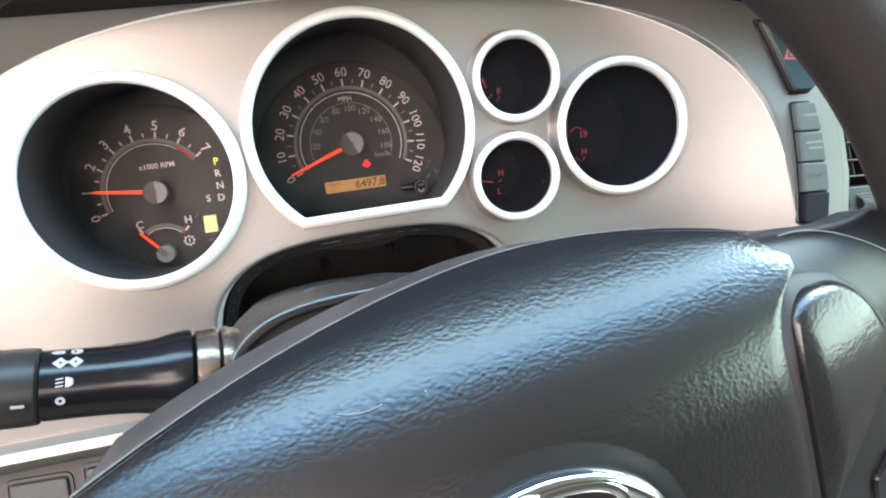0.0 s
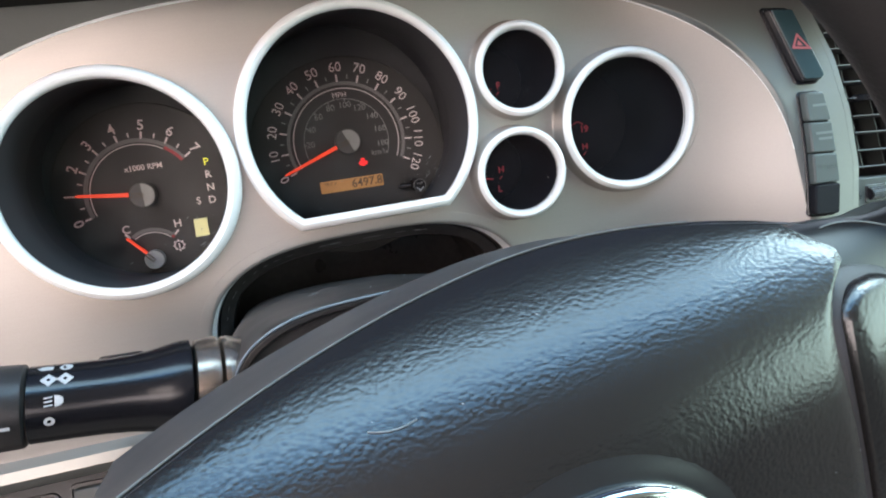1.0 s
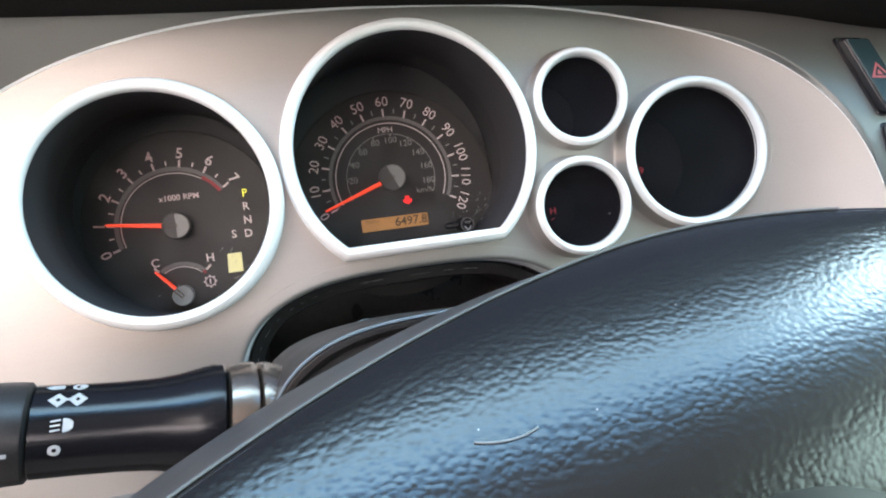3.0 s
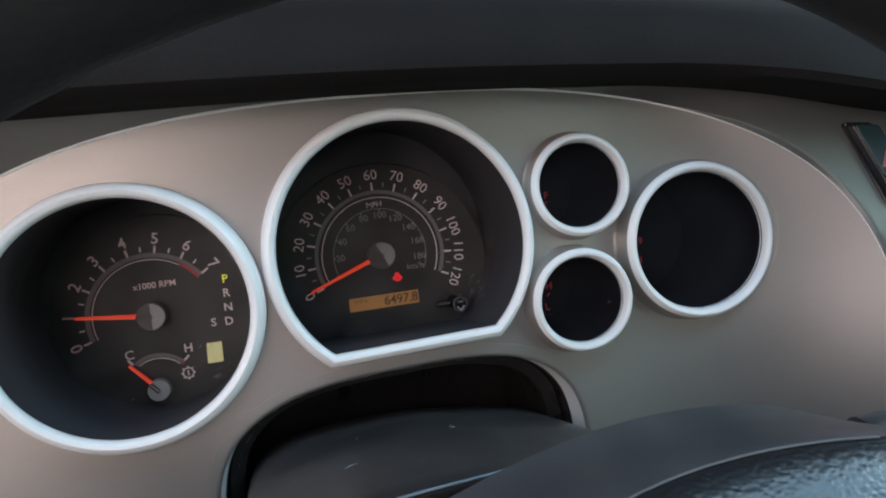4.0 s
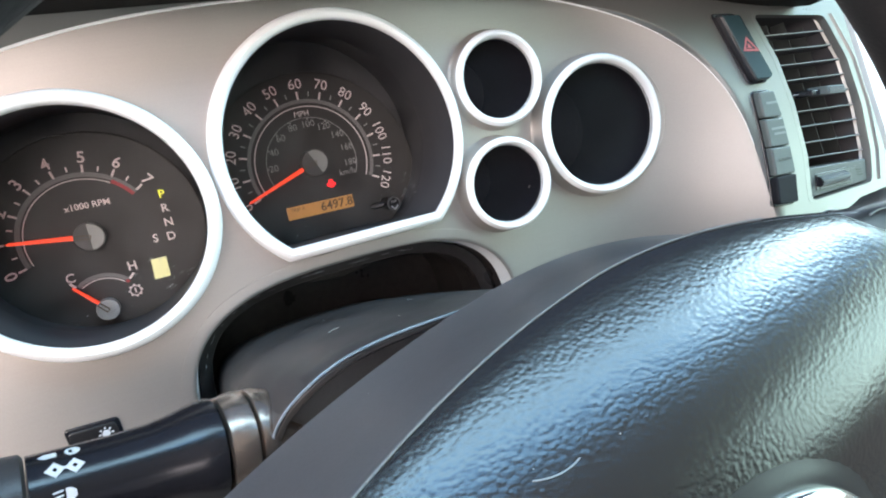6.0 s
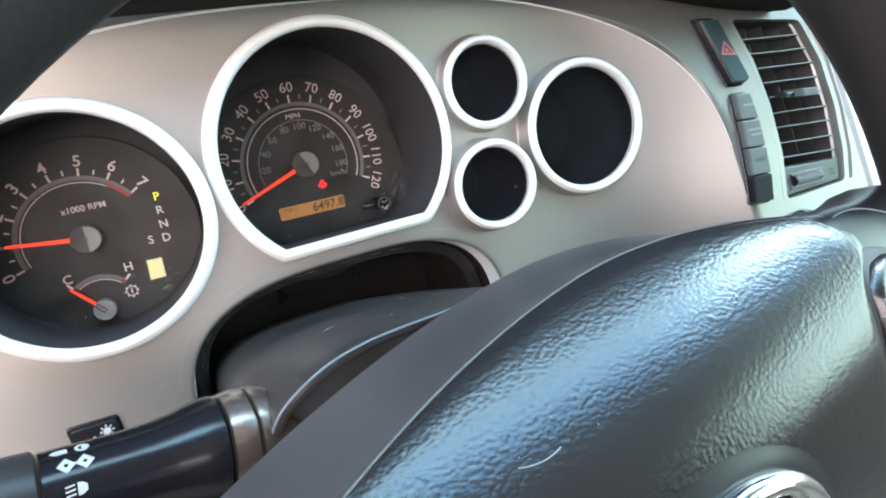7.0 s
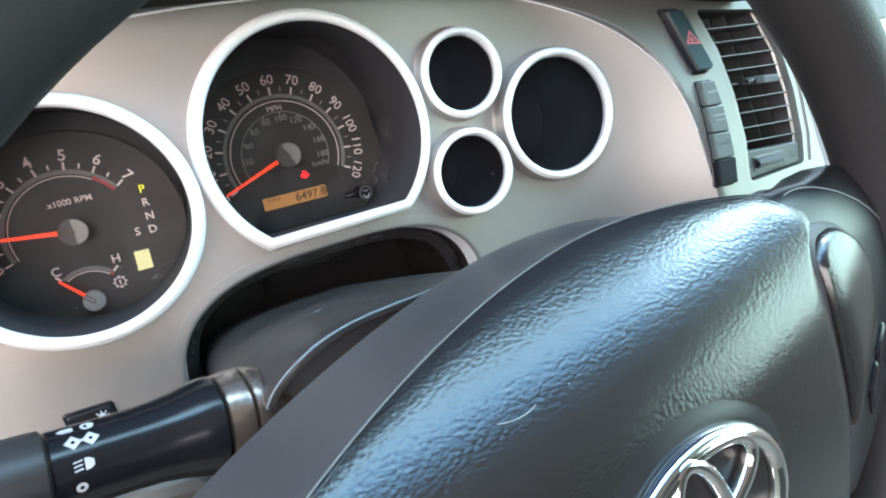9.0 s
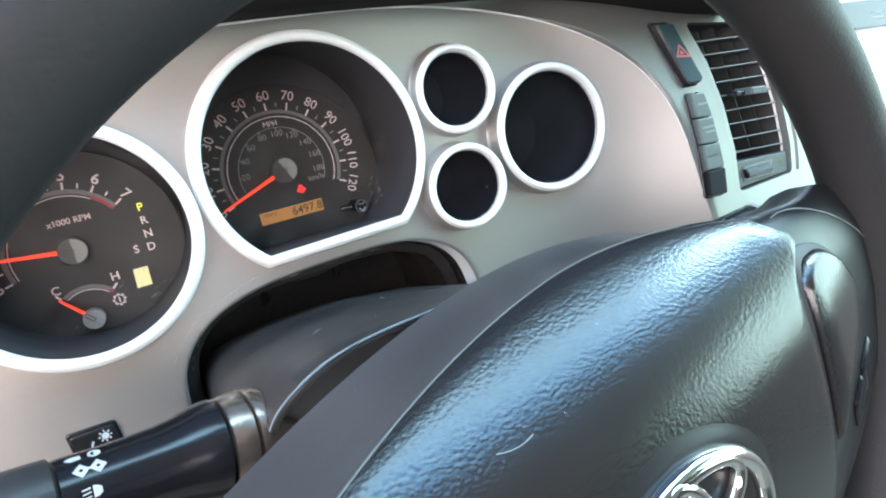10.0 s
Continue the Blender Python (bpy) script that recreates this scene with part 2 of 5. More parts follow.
def circle2(cx, cz, r, n=96):
    return [(cx + r * math.cos(2 * math.pi * i / n), cz + r * math.sin(2 * math.pi * i / n)) for i in range(n)]


def d_shape(cx, cz, r, cut, n=110):
    """A circle with its foot cut off straight at the height cut."""
    a0 = math.asin((cut - cz) / r)
    return [(cx + r * math.cos(a0 + (math.pi - 2 * a0) * i / n), cz + r * math.sin(a0 + (math.pi - 2 * a0) * i / n)) for i in range(n + 1)]


def swept(path, profile, surf=None, **kw):
    """An outline swept through (outset, depth) steps; depth is y, or the height off a surface y = surf(x, z)."""
    rings = []
    for d, y in profile:
        rings.append([(x, (surf(x, z) - y) if surf else y, z) for x, z in offset2(path, d)])
    return loops(rings, **kw)


def plate(poly, surf, h, sink=0.002, bevel=0.0007):
    """A raised plate with softened edges on a surface."""
    return swept(poly, [(0, -sink), (0, h - bevel), (-0.3 * bevel, h - 0.3 * bevel), (-bevel, h)], surf, cap_end=True)


def tube(points, r, n=8, caps=True, squash=1.0):
    """A round bar along a line of points; r may be a list."""
    rings, up = [], Vector((0, -1, 0))
    for i, p in enumerate(points):
        a, b = Vector(points[max(0, i - 1)]), Vector(points[min(len(points) - 1, i + 1)])
        d = (b - a).normalized()
        s = d.cross(up)
        if s.length < 1e-4:
            s = d.cross(Vector((0, 0, 1)))
        s.normalize()
        t = s.cross(d)
        rr = r[i] if isinstance(r, (list, tuple)) else r
        rings.append([Vector(p) + s * rr * math.cos(2 * math.pi * k / n) + t * rr * squash * math.sin(2 * math.pi * k / n) for k in range(n)])
    return loops(rings, cap_end=caps, cap_start=caps)


def box(x0, x1, y0, y1, z0, z1, bevel=0.0):
    bm = bmesh.new()
    bmesh.ops.create_cube(bm, size=1)
    for v in bm.verts:
        v.co = ((x0 + x1) / 2 + v.co.x * (x1 - x0), (y0 + y1) / 2 + v.co.y * (y1 - y0), (z0 + z1) / 2 + v.co.z * (z1 - z0))
    if bevel:
        bmesh.ops.bevel(bm, geom=list(bm.edges), offset=bevel, segments=3, affect="EDGES", profile=0.5)
    return bm


def letters(text, size, x, y, z, turn=0.0, bold=0.0):
    """Raised print that faces the driver, centred at (x, z), turned by degrees counter-clockwise."""
    cu = bpy.data.curves.new("print", "FONT")
    cu.body, cu.size, cu.align_x, cu.align_y = text, size, "CENTER", "CENTER"
    cu.extrude, cu.offset, cu.resolution_u = 0.00012, bold, 3
    ob = new("print", cu)
    me = bpy.data.meshes.new_from_object(ob.evaluated_get(bpy.context.evaluated_depsgraph_get()))
    bpy.data.objects.remove(ob)
    bpy.data.curves.remove(cu)
    bm = bmesh.new()
    bm.from_mesh(me)
    bpy.data.meshes.remove(me)
    bmesh.ops.remove_doubles(bm, verts=bm.verts, dist=1e-6)
    bm.transform(Matrix.Translation((x, y, z)) @ Matrix.Rotation(radians(-turn), 4, "Y") @ Matrix.Rotation(radians(90), 4, "X"))
    return bm


def flat(poly, y, h=0.0002):
    """A thin printed patch facing the driver."""
    return loops([[(x, y + h, z) for x, z in poly], [(x, y - h, z) for x, z in poly]], cap_end=True, cap_start=True)


def arc_band(cx, cz, r0, r1, a0, a1, y, h=0.0002, n=48):
    pts = [(cx + r0 * math.cos(radians(a0 + (a1 - a0) * i / n)), cz + r0 * math.sin(radians(a0 + (a1 - a0) * i / n))) for i in range(n + 1)]
    pts2 = [(cx + r1 * math.cos(radians(a0 + (a1 - a0) * i / n)), cz + r1 * math.sin(radians(a0 + (a1 - a0) * i / n))) for i in range(n + 1)]
    bm = bmesh.new()
    rows = [[bm.verts.new((x, yy, z)) for x, z in p] for p, yy in ((pts, y + h), (pts, y - h), (pts2, y - h), (pts2, y + h))]
    for a, b in ((0, 1), (1, 2), (2, 3)):
        for i in range(n):
            bm.faces.new((rows[a][i], rows[a][i + 1], rows[b][i + 1], rows[b][i]))
    return bm


def tick(cx, cz, r0, r1, a, w, y, h=0.0002):
    c, s = math.cos(radians(a)), math.sin(radians(a))
    return flat([(cx + r * c - k * w / 2 * s, cz + r * s + k * w / 2 * c) for r, k in ((r0, -1), (r1, -1), (r1, 1), (r0, 1))], y, h)


def merged(bms):
    out = bmesh.new()
    for b in bms:
        me = bpy.data.meshes.new("tmp")
        b.to_mesh(me)
        b.free()
        out.from_mesh(me)
        bpy.data.meshes.remove(me)
    return out


def disc(cx, cz, y0, y1, r0, r1, n=48, bevel=0.0006):
    """A round cap from y0 to its face at y1."""
    return loops([[(x, y, z) for x, z in circle2(cx, cz, r, n)] for r, y in ((r0, y0), (r0, y1 + bevel), (r0 - 0.3 * bevel, y1 + 0.3 * bevel), (r1, y1))], cap_end=True)


# ---- dashboard surfaces ----
def bezel_y(x, z):
    """The gauge bezel: flat on the driver's side, swinging out to meet the centre trim at the crease."""
    edge = crease_x(z)
    if x <= 0 or edge < 0.02:
        return -0.072
    rise = (centre_y(edge, z) + 0.072) * smooth(0.06, 0.235, edge)
    return -0.072 + rise * min(1.0, x / edge) ** 4.6


def centre_y(x, z):
    return -0.0743 - 0.1807 * x + 0.2295 * z


def smooth(a, b, t):
    k = min(1.0, max(0.0, (t - a) / (b - a)))
    return k * k * (3 - 2 * k)


def crease_x(z):
    return 0.2355 * max(0.0, 1 - max(0.0, (z + 0.05) / 0.129) ** 2.3) ** (1 / 2.7)


def trim_y(x, z):
    """Behind the bezel at the crease, rising on to the plane of the centre trim a finger further out."""
    k = smooth(-0.001, 0.004, x - crease_x(z)) * smooth(0.14, 0.22, x)
    # cove: an added downward tilt, shaped to darken the trim above the crease
    cove = 0.40 * max(0.0, z - crease_z(max(-0.2355, min(x, 0.2355)))) * (1 - smooth(0.15, 0.215, x))
    return (1 - k) * (bezel_y(x, z) + 0.0012) + k * centre_y(x, z) - cove


def crease_z(x):
    return -0.05 + 0.129 * max(0.0, 1 - abs(x / 0.2355) ** 2.7) ** (1 / 2.3)


def brow_z(x):
    return 0.0806 - 0.18 * (x + 0.04) ** 2 - 0.022 * smooth(0.13, 0.29, x) * (1 - smooth(0.294, 0.308, x))


def hood_outline(grow=0.0, n=60):
    """The arched opening over the steering column, counter-clockwise."""
    pts = []
    for i in range(n + 1):
        a = math.pi * i / n
        c, s = math.cos(a), math.sin(a)
        pts.append((-0.007 + (0.0922 + grow) * math.copysign(abs(c) ** (2 / 3), c), -0.115 + (0.0635 + grow) * abs(s) ** (2 / 3)))
    return pts + [(-0.0992 - grow, -0.17), (0.0852 + grow, -0.17)]


def inside(poly, x, z):
    hit = False
    for i in range(len(poly)):
        (x0, z0), (x1, z1) = poly[i - 1], poly[i]
        if (z0 > z) != (z1 > z) and x < (x1 - x0) * (z - z0) / (z1 - z0) + x0:
            hit = not hit
    return hit


SPEEDO = d_shape(0.0, 0.0064, 0.0593, -0.0380)
TACH = circle2(-0.1229, -0.0068, 0.050, 110)
CUPS = ((0.0924, 0.0255, 0.0219, -0.0825), (0.085, -0.0323, 0.0220, -0.0857), (0.155, -0.0111, 0.0365, -0.0898))
VENT = rounded([(0.2643, -0.082), (0.3134, -0.0801), (0.3195, -0.0606), (0.3236, -0.0311), (0.3232, -0.0007), (0.3153, 0.0287), (0.2627, 0.0362), (0.2708, 0.0077), (0.2732, -0.0219), (0.2711, -0.0543)], 0.004)


def sheet(xs, z_low, z_high, rows, surf, holes, thick):
    """A curved panel between two edges with openings, and a folded-back rim."""
    bm = bmesh.new()
    grid = []
    for x in xs:
        lo, hi = z_low(x), z_high(x)
        col = [bm.verts.new((x, surf(x, lo + (hi - lo) * j / rows), lo + (hi - lo) * j / rows)) for j in range(rows + 1)]
        grid.append(col)
    for a, b in zip(grid, grid[1:]):
        for j in range(rows):
            cx = (a[j].co.x + b[j].co.x) / 2
            cz = (a[j].co.z + b[j].co.z + a[j + 1].co.z + b[j + 1].co.z) / 4
            if not any(inside(h, cx, cz) for h in holes):
                bm.faces.new((a[j], b[j], b[j + 1], a[j + 1]))
    loose = [v for v in bm.verts if not v.link_faces]
    bmesh.ops.delete(bm, geom=loose, context="VERTS")
    edges = [e for e in bm.edges if len(e.link_faces) == 1]
    made = bmesh.ops.extrude_edge_only(bm, edges=edges)["geom"]
    for g in made:
        if isinstance(g, bmesh.types.BMVert):
            g.co.y += thick
    return bm


def dashboard():
    d = thing("dashboard", (0, -0.07, 0), "satin silver and charcoal truck dashboard around round gauges", "dashboard")
    a = 0.2353
    n = 230
    xs = [a * math.sin(math.pi / 2 * (2 * i / n - 1)) for i in range(n + 1)]
    holes = [offset2(SPEEDO, 0.0048), offset2(TACH, 0.005), hood_outline(0.0035)] + [circle2(x, z, r + 0.0035) for x, z, r, y in CUPS]
    part("gauge_bezel", sheet(xs, lambda x: -0.137, crease_z, 110, bezel_y, holes, 0.006), SILVER, d, "satin warm-silver painted bezel with fine metallic grain")
    # bright tube paints the light on the bevel; it thins where that fades
    edge = [(x, bezel_y(x, crease_z(x)) + 0.0001, crease_z(x)) for x in xs]
    part("bezel_edge_gleam", tube(edge, [0.0007 - 0.0005 * smooth(0.13, 0.21, x) for x in xs]), RING, d, "thin bright line painting the highlight on the bezel's edge")
    xs = sorted([-0.42 + 0.7512 * i / 330 for i in range(331)] + [0.2353, 0.23531, -0.2353, -0.23531])
    low = lambda x: crease_z(x) - 0.003 if abs(x) <= 0.2353 else -0.137
    part("centre_trim", sheet(xs, low, brow_z, 90, trim_y, [offset2(VENT, 0.002)], 0.012), TRIM, d, "silver-grey painted trim round the vent")
    # charcoal pad above: an overhanging brow that rolls back towards the windscreen
    prof = [(0.006, -0.0005), (-0.014, -0.0035), (-0.0185, -0.0030), (-0.021, 0.0005), (-0.022, 0.010), (-0.016, 0.030), (0.002, 0.050), (0.03, 0.068), (0.10, 0.080), (0.30, 0.078), (0.52, 0.062)]
    rings = []
    for dy, dz in prof:
        # factor 1.8 lengthens the overhang to throw shade on the bezel's top
        rings.append([(x, trim_y(min(x, 0.34), brow_z(x)) * (1 - min(1, dz / 0.05)) - 0.07 * min(1, dz / 0.05) + (dy if dy > 0 else 1.8 * dy * (1 - smooth(0.285, 0.299, x))), brow_z(min(x, 0.36)) + 0.022 * smooth(0.13, 0.29, x) * (1 - smooth(0.294, 0.308, x)) * smooth(0.005, 0.05, dz) + dz) for x in [-0.45 + 0.84 * i / 280 for i in range(281)]])
    part("dash_pad", loops(rings, closed=False), DASH, d, "dark charcoal vinyl brow above the gauges")
    # silver strip under the bezel, turning down beside the column
    strip = [(-0.45, -0.1360), (-0.30, -0.1385), (-0.20, -0.1410), (-0.135, -0.1432), (-0.112, -0.1475), (-0.101, -0.158), (-0.096, -0.175), (-0.094, -0.21)]
    rings = []
    for k, (x, z) in enumerate(strip):
        p, q = Vector(strip[max(0, k - 1)]), Vector(strip[min(len(strip) - 1, k + 1)])
        t = (q - p).normalized()
        m = Vector((-t.y, t.x))
        rings.append([(x + m.x * w, -0.071 - h, z + m.y * w) for w, h in ((-0.008, -0.006), (-0.0075, 0.003), (-0.005, 0.007), (0.0, 0.0095), (0.005, 0.008), (0.0075, 0.003), (0.008, -0.006))])
    part("trim_strip", loops(rings, closed=False), TRIM, d, "bright silver trim strip under the bezel")
    lower = sheet([-0.45 + 0.36 * i / 60 for i in range(61)], lambda x: -0.40, lambda x: -0.146, 40, lambda x, z: -0.068 - 0.25 * max(0, -0.15 - z), [], 0.01)
    part("knee_panel", lower, SHROUD, d, "dark grey plastic lower dash panel")
    right = sheet([0.075 + 0.30 * i / 40 for i in range(41)], lambda x: -0.42, lambda x: -0.134, 40, lambda x, z: -0.098 - 0.1 * x + 0.2 * (z + 0.13), [], 0.01)
    part("lower_centre_panel", right, TRIM, d)
    # column opening
    part("column_recess_lip", swept(hood_outline(), [(0.0066, -0.0020), (0.0062, 0.0003), (0.0018, 0.0004), (0.0009, 0.0003), (0.0, -0.0003), (-0.0004, -0.0010)], bezel_y), SILVER, d, "rounded silver lip of the column opening")
    # paler material than the lip paints the light on this inner wall
    part("recess_return", swept(hood_outline(), [(-0.0003, -0.0008), (-0.0008, -0.0060), (-0.0018, -0.0130)], bezel_y), RING, d, "edge turning into the column opening, coloured pale as if lit")
    part("recess_wall", swept(hood_outline(), [(-0.0016, -0.0125), (-0.0022, -0.0240)], bezel_y), RECESS, d, "dusty black wall of the column opening")
    part("recess_ledge", swept(hood_outline(), [(-0.003, -0.050), (-0.0095, -0.046), (-0.0100, -0.044), (-0.0100, -0.02)]), RECESS, d, "black step inside the column opening")
    part("column_recess", swept(hood_outline(), [(-0.0018, -0.0484), (-0.003, -0.044), (-0.006, -0.03), (-0.010, 0.02)], cap_end=True), RECESS, d, "dusty black recess over the steering column")
    return d


dashboard()


# ---- gauges ----
def ring_profile(y, w, back):
    """A rounded ring round an opening whose front lies at y: outset and depth, from the inner wall over the crown to the base."""
    return [(-0.0001, y + 0.0030), (0.0, y + 0.0022), (0.08 * w, y + 0.0006), (0.22 * w, y - 0.0002), (0.45 * w, y - 0.0006), (0.7 * w, y + 0.0002), (0.88 * w, y + 0.0016), (w, y + 0.004), (w + 0.0004, back)]


def dial_turn(bm, cx, y):
    """Dial prints are turned five degrees with their cluster."""
    bm.transform(Matrix.Translation((cx, y, 0)) @ Matrix.Rotation(radians(-5), 4, "Z") @ Matrix.Translation((-cx, -y, 0)))
    return bm


def hub_cap(parent, cx, cz, y, r, split=90.0):
    cap = part("hub_cap", disc(cx, cz, y, y - 0.0062, r, r - 0.0006), DARKCAP, parent, "round grey needle hub cap")
    c, s = math.cos(radians(split)), math.sin(radians(split))
    half = [(cx + (r - 0.0008) * math.cos(radians(split - 180 + 180 * i / 30)), cz + (r - 0.0008) * math.sin(radians(split - 180 + 180 * i / 30))) for i in range(31)]
    part("pale_half", flat(half, y - 0.0065, 0.0001), GREYCAP, cap)
    return cap


def needle(parent, cx, cz, y, r0, r1, a, w0, w1, cap_r):
    c, s = math.cos(radians(a)), math.sin(radians(a))
    rings = []
    for r, w in ((r0, w0), (r0 + 0.55 * (r1 - r0), (w0 + w1) / 2), (r1 - 0.001, w1), (r1, w1 * 0.5)):
        rings.append([(cx + r * c - k * w / 2 * s, y + h, cz + r * s + k * w / 2 * c) for k, h in ((-1, 0.0012), (-0.7, -0.0005), (0.7, -0.0005), (1, 0.0012))])
    nd = part("needle", loops(rings, cap_end=True, cap_start=True), NEEDLE, parent, "glowing red-orange needle")
    slot = [(cx + r * c - k * 0.0011 * s, cz + r * s + k * 0.0011 * c) for r, k in ((-0.1 * cap_r, -1), (cap_r * 0.96, -1), (cap_r * 0.96, 1), (-0.1 * cap_r, 1))]
    frame_bm = swept(rounded(slot, 0.0006), [(0, y - 0.0026), (0, y - 0.0034), (-0.0004, y - 0.0034), (-0.0004, y - 0.0026)])
    part("needle_root", frame_bm, SEG, nd, "dark outlined needle root on the cap")
    return nd


def housing(parent, path, y0, y1, shrink, name="housing"):
    return part(name, swept(path, [(-0.0004, y0), (-0.3 * shrink, y0 + 0.3 * (y1 - y0)), (-shrink, y1), (-shrink - 0.001, y1 + 0.004)]), TUNNEL, parent, "matt black gauge housing")


def dusty_cover(parent, path, y, spots, seed):
    """The clear cover inside a large gauge, with dust and faint scuffs where it is hard to wipe."""
    pane = part("cover", loops([[(x, y + dy, z) for x, z in path] for dy in (0.0, -0.0006)], cap_end=True, cap_start=True), GLASS, parent, "clear dusty gauge cover")
    pane.visible_shadow = False
    rng = random.Random(seed)
    bits = []
    for cx, cz, spread, n in spots:
        for i in range(n):
            x, z = rng.gauss(cx, spread), rng.gauss(cz, spread * 0.6)
            if not inside(path, x, z):
                continue
            if i % 3 == 0:
                a, q = rng.uniform(0.2, 0.9), rng.uniform(0.001, 0.004)
                bits.append(tube([(x, y - 0.0008, z), (x + q * math.cos(a), y - 0.0008, z + q * math.sin(a))], [0.00004, rng.uniform(0.00008, 0.00018)], 4))
            else:
                bm = bmesh.new()
                bmesh.ops.create_icosphere(bm, subdivisions=1, radius=rng.uniform(0.00008, 0.00024))
                bmesh.ops.translate(bm, vec=(x, y - 0.0008, z), verts=bm.verts)
                bits.append(bm)
    part("dust_film", merged(bits), DUST, pane, "pale dust specks and scuffs")["kind"] = "stuff"


def speedometer():
    g = thing("speedometer", (0, -0.079, 0.006), "large round speedometer with silver ring, red needle at zero", "gauge", "gauges of the cluster")
    part("ring", swept(SPEEDO, ring_profile(-0.0794, 0.0063, -0.068)), RING, g, "bright silver ring cut straight at the foot")
    housing(g, SPEEDO, -0.0775, 0.006, -0.0085)
    part("housing_floor", flat(offset2(SPEEDO, 0.0095), 0.008, 0.001), TUNNEL, g)
    face = part("dial_face", dial_turn(disc(0, -0.0100, 0.006, 0.0012, 0.0648, 0.0640, 96), 0, 0), DIAL, g, "dark brown-black printed dial")
    y = 0.0

    def mark(name, bm, mat, label=""):
        return part(name, dial_turn(bm, 0, 0), mat, face, label)

    for v in range(0, 121, 10):
        a = 90 - (v - 60) * 1.889
        mark("numeral", letters(str(v), 0.0084, 0.0475 * math.cos(radians(a)), y, 0.0475 * math.sin(radians(a)), a - 90, 0.0), WHITE)
        mark("tick", tick(0, 0, 0.0385, 0.0432, a, 0.0011, y), WHITE)
        if v < 120:
            mark("minor_tick", tick(0, 0, 0.0402, 0.0430, a - 9.44, 0.0007, y), GREY)
    mark("scale_band", arc_band(0, 0, 0.0364, 0.0386, -23.5, 203.5, y), BAND, "grey band inside the scale")
    mark("scale_line", arc_band(0, 0, 0.0340, 0.0346, -23.5, 203.5, y), WHITE)
    mark("unit_print", letters("MPH", 0.0047, 0, y, 0.0300), WHITE)
    mark("inner_line", arc_band(0, 0, 0.0274, 0.0278, -24, 204, y), GREY)
    for v in range(20, 181, 20):
        a = 180 - 2 - (v - 20) * 1.173
        mark("numeral", letters(str(v), 0.0056, 0.0236 * math.cos(radians(a)), y, 0.0236 * math.sin(radians(a)), 0), GREY)
        mark("tick", tick(0, 0, 0.0262, 0.0275, a, 0.0008, y), GREY)
    mark("unit_print", letters("km/h", 0.0052, 0.0200, y, -0.0095, 0), GREY)
    hub_cap(g, 0, 0, 0.0, 0.0082, 115)
    needle(g, 0, 0, -0.0042, 0.0078, 0.0462, 200.5, 0.0026, 0.0014, 0.0082)
    lcd = part("odometer", dial_turn(flat(rounded([(-0.0222, -0.0318), (0.0196, -0.0318), (0.0196, -0.0240), (-0.0222, -0.0240)], 0.0004), 0.0004, 0.0006), 0, 0), AMBER, g, "amber lit odometer display")
    part("reading", dial_turn(letters("6497.8", 0.0076, 0.0088, -0.0006, -0.0279, 0, 0.0001), 0, 0), SEG, lcd, "dark display digits")
    part("trip_print", dial_turn(letters("TRIP A", 0.0030, -0.0155, -0.0006, -0.0262), 0, 0), SEG, lcd)
    lamp = part("warning_lamp", dial_turn(merged([arc_band(0.0083, -0.0152, 0.0, 0.0020, 0, 360, y - 0.0002, n=24), flat(rounded([(0.0056, -0.0162), (0.0110, -0.0162), (0.0110, -0.0142), (0.0056, -0.0142)], 0.0006), y - 0.0001), tick(0.0083, -0.0152, 0.0020, 0.0030, 90, 0.0026, y)]), 0, 0), WARN, g, "glowing red warning light")
    part("lamp_bar", dial_turn(flat([(0.0072, -0.0156), (0.0094, -0.0156), (0.0094, -0.0148), (0.0072, -0.0148)], y - 0.0006, 0.0001), 0, 0), REDPRINT, lamp)
    # trip knob: a short stem with a ribbed cap under the clear cover
    knob = part("trip_knob", disc(0.0408, -0.0348, 0.0, -0.016, 0.0042, 0.0034), GLOSS, g, "glossy black trip reset stem")
    part("knob_ring", arc_band(0.0408, -0.0348, 0.0036, 0.0044, 0, 360, -0.0162, 0.0006, 32), DARKCAP, knob)
    part("knob_print", letters("TRIP", 0.0022, 0.0408, -0.0165, -0.0335), GREY, knob)
    part("knob_bar", tube([(0.0285, -0.006, -0.0345), (0.0305, -0.007, -0.0345), (0.0400, -0.008, -0.0345)], [0.0010, 0.0021, 0.0021], 10), GLOSS, knob)
    dusty_cover(g, offset2(SPEEDO, 0.0030), -0.030, ((0.040, -0.030, 0.010, 40), (-0.010, -0.036, 0.02, 16)), 21)
    # two white strokes paint the sparkle on the knob
    part("knob_glint", merged([tick(0.0408, -0.0385, 0.0, 0.0034, a, 0.0007, -0.0166) for a in (50, 130)]), ICON, knob, "white V strokes painting the knob's glint")


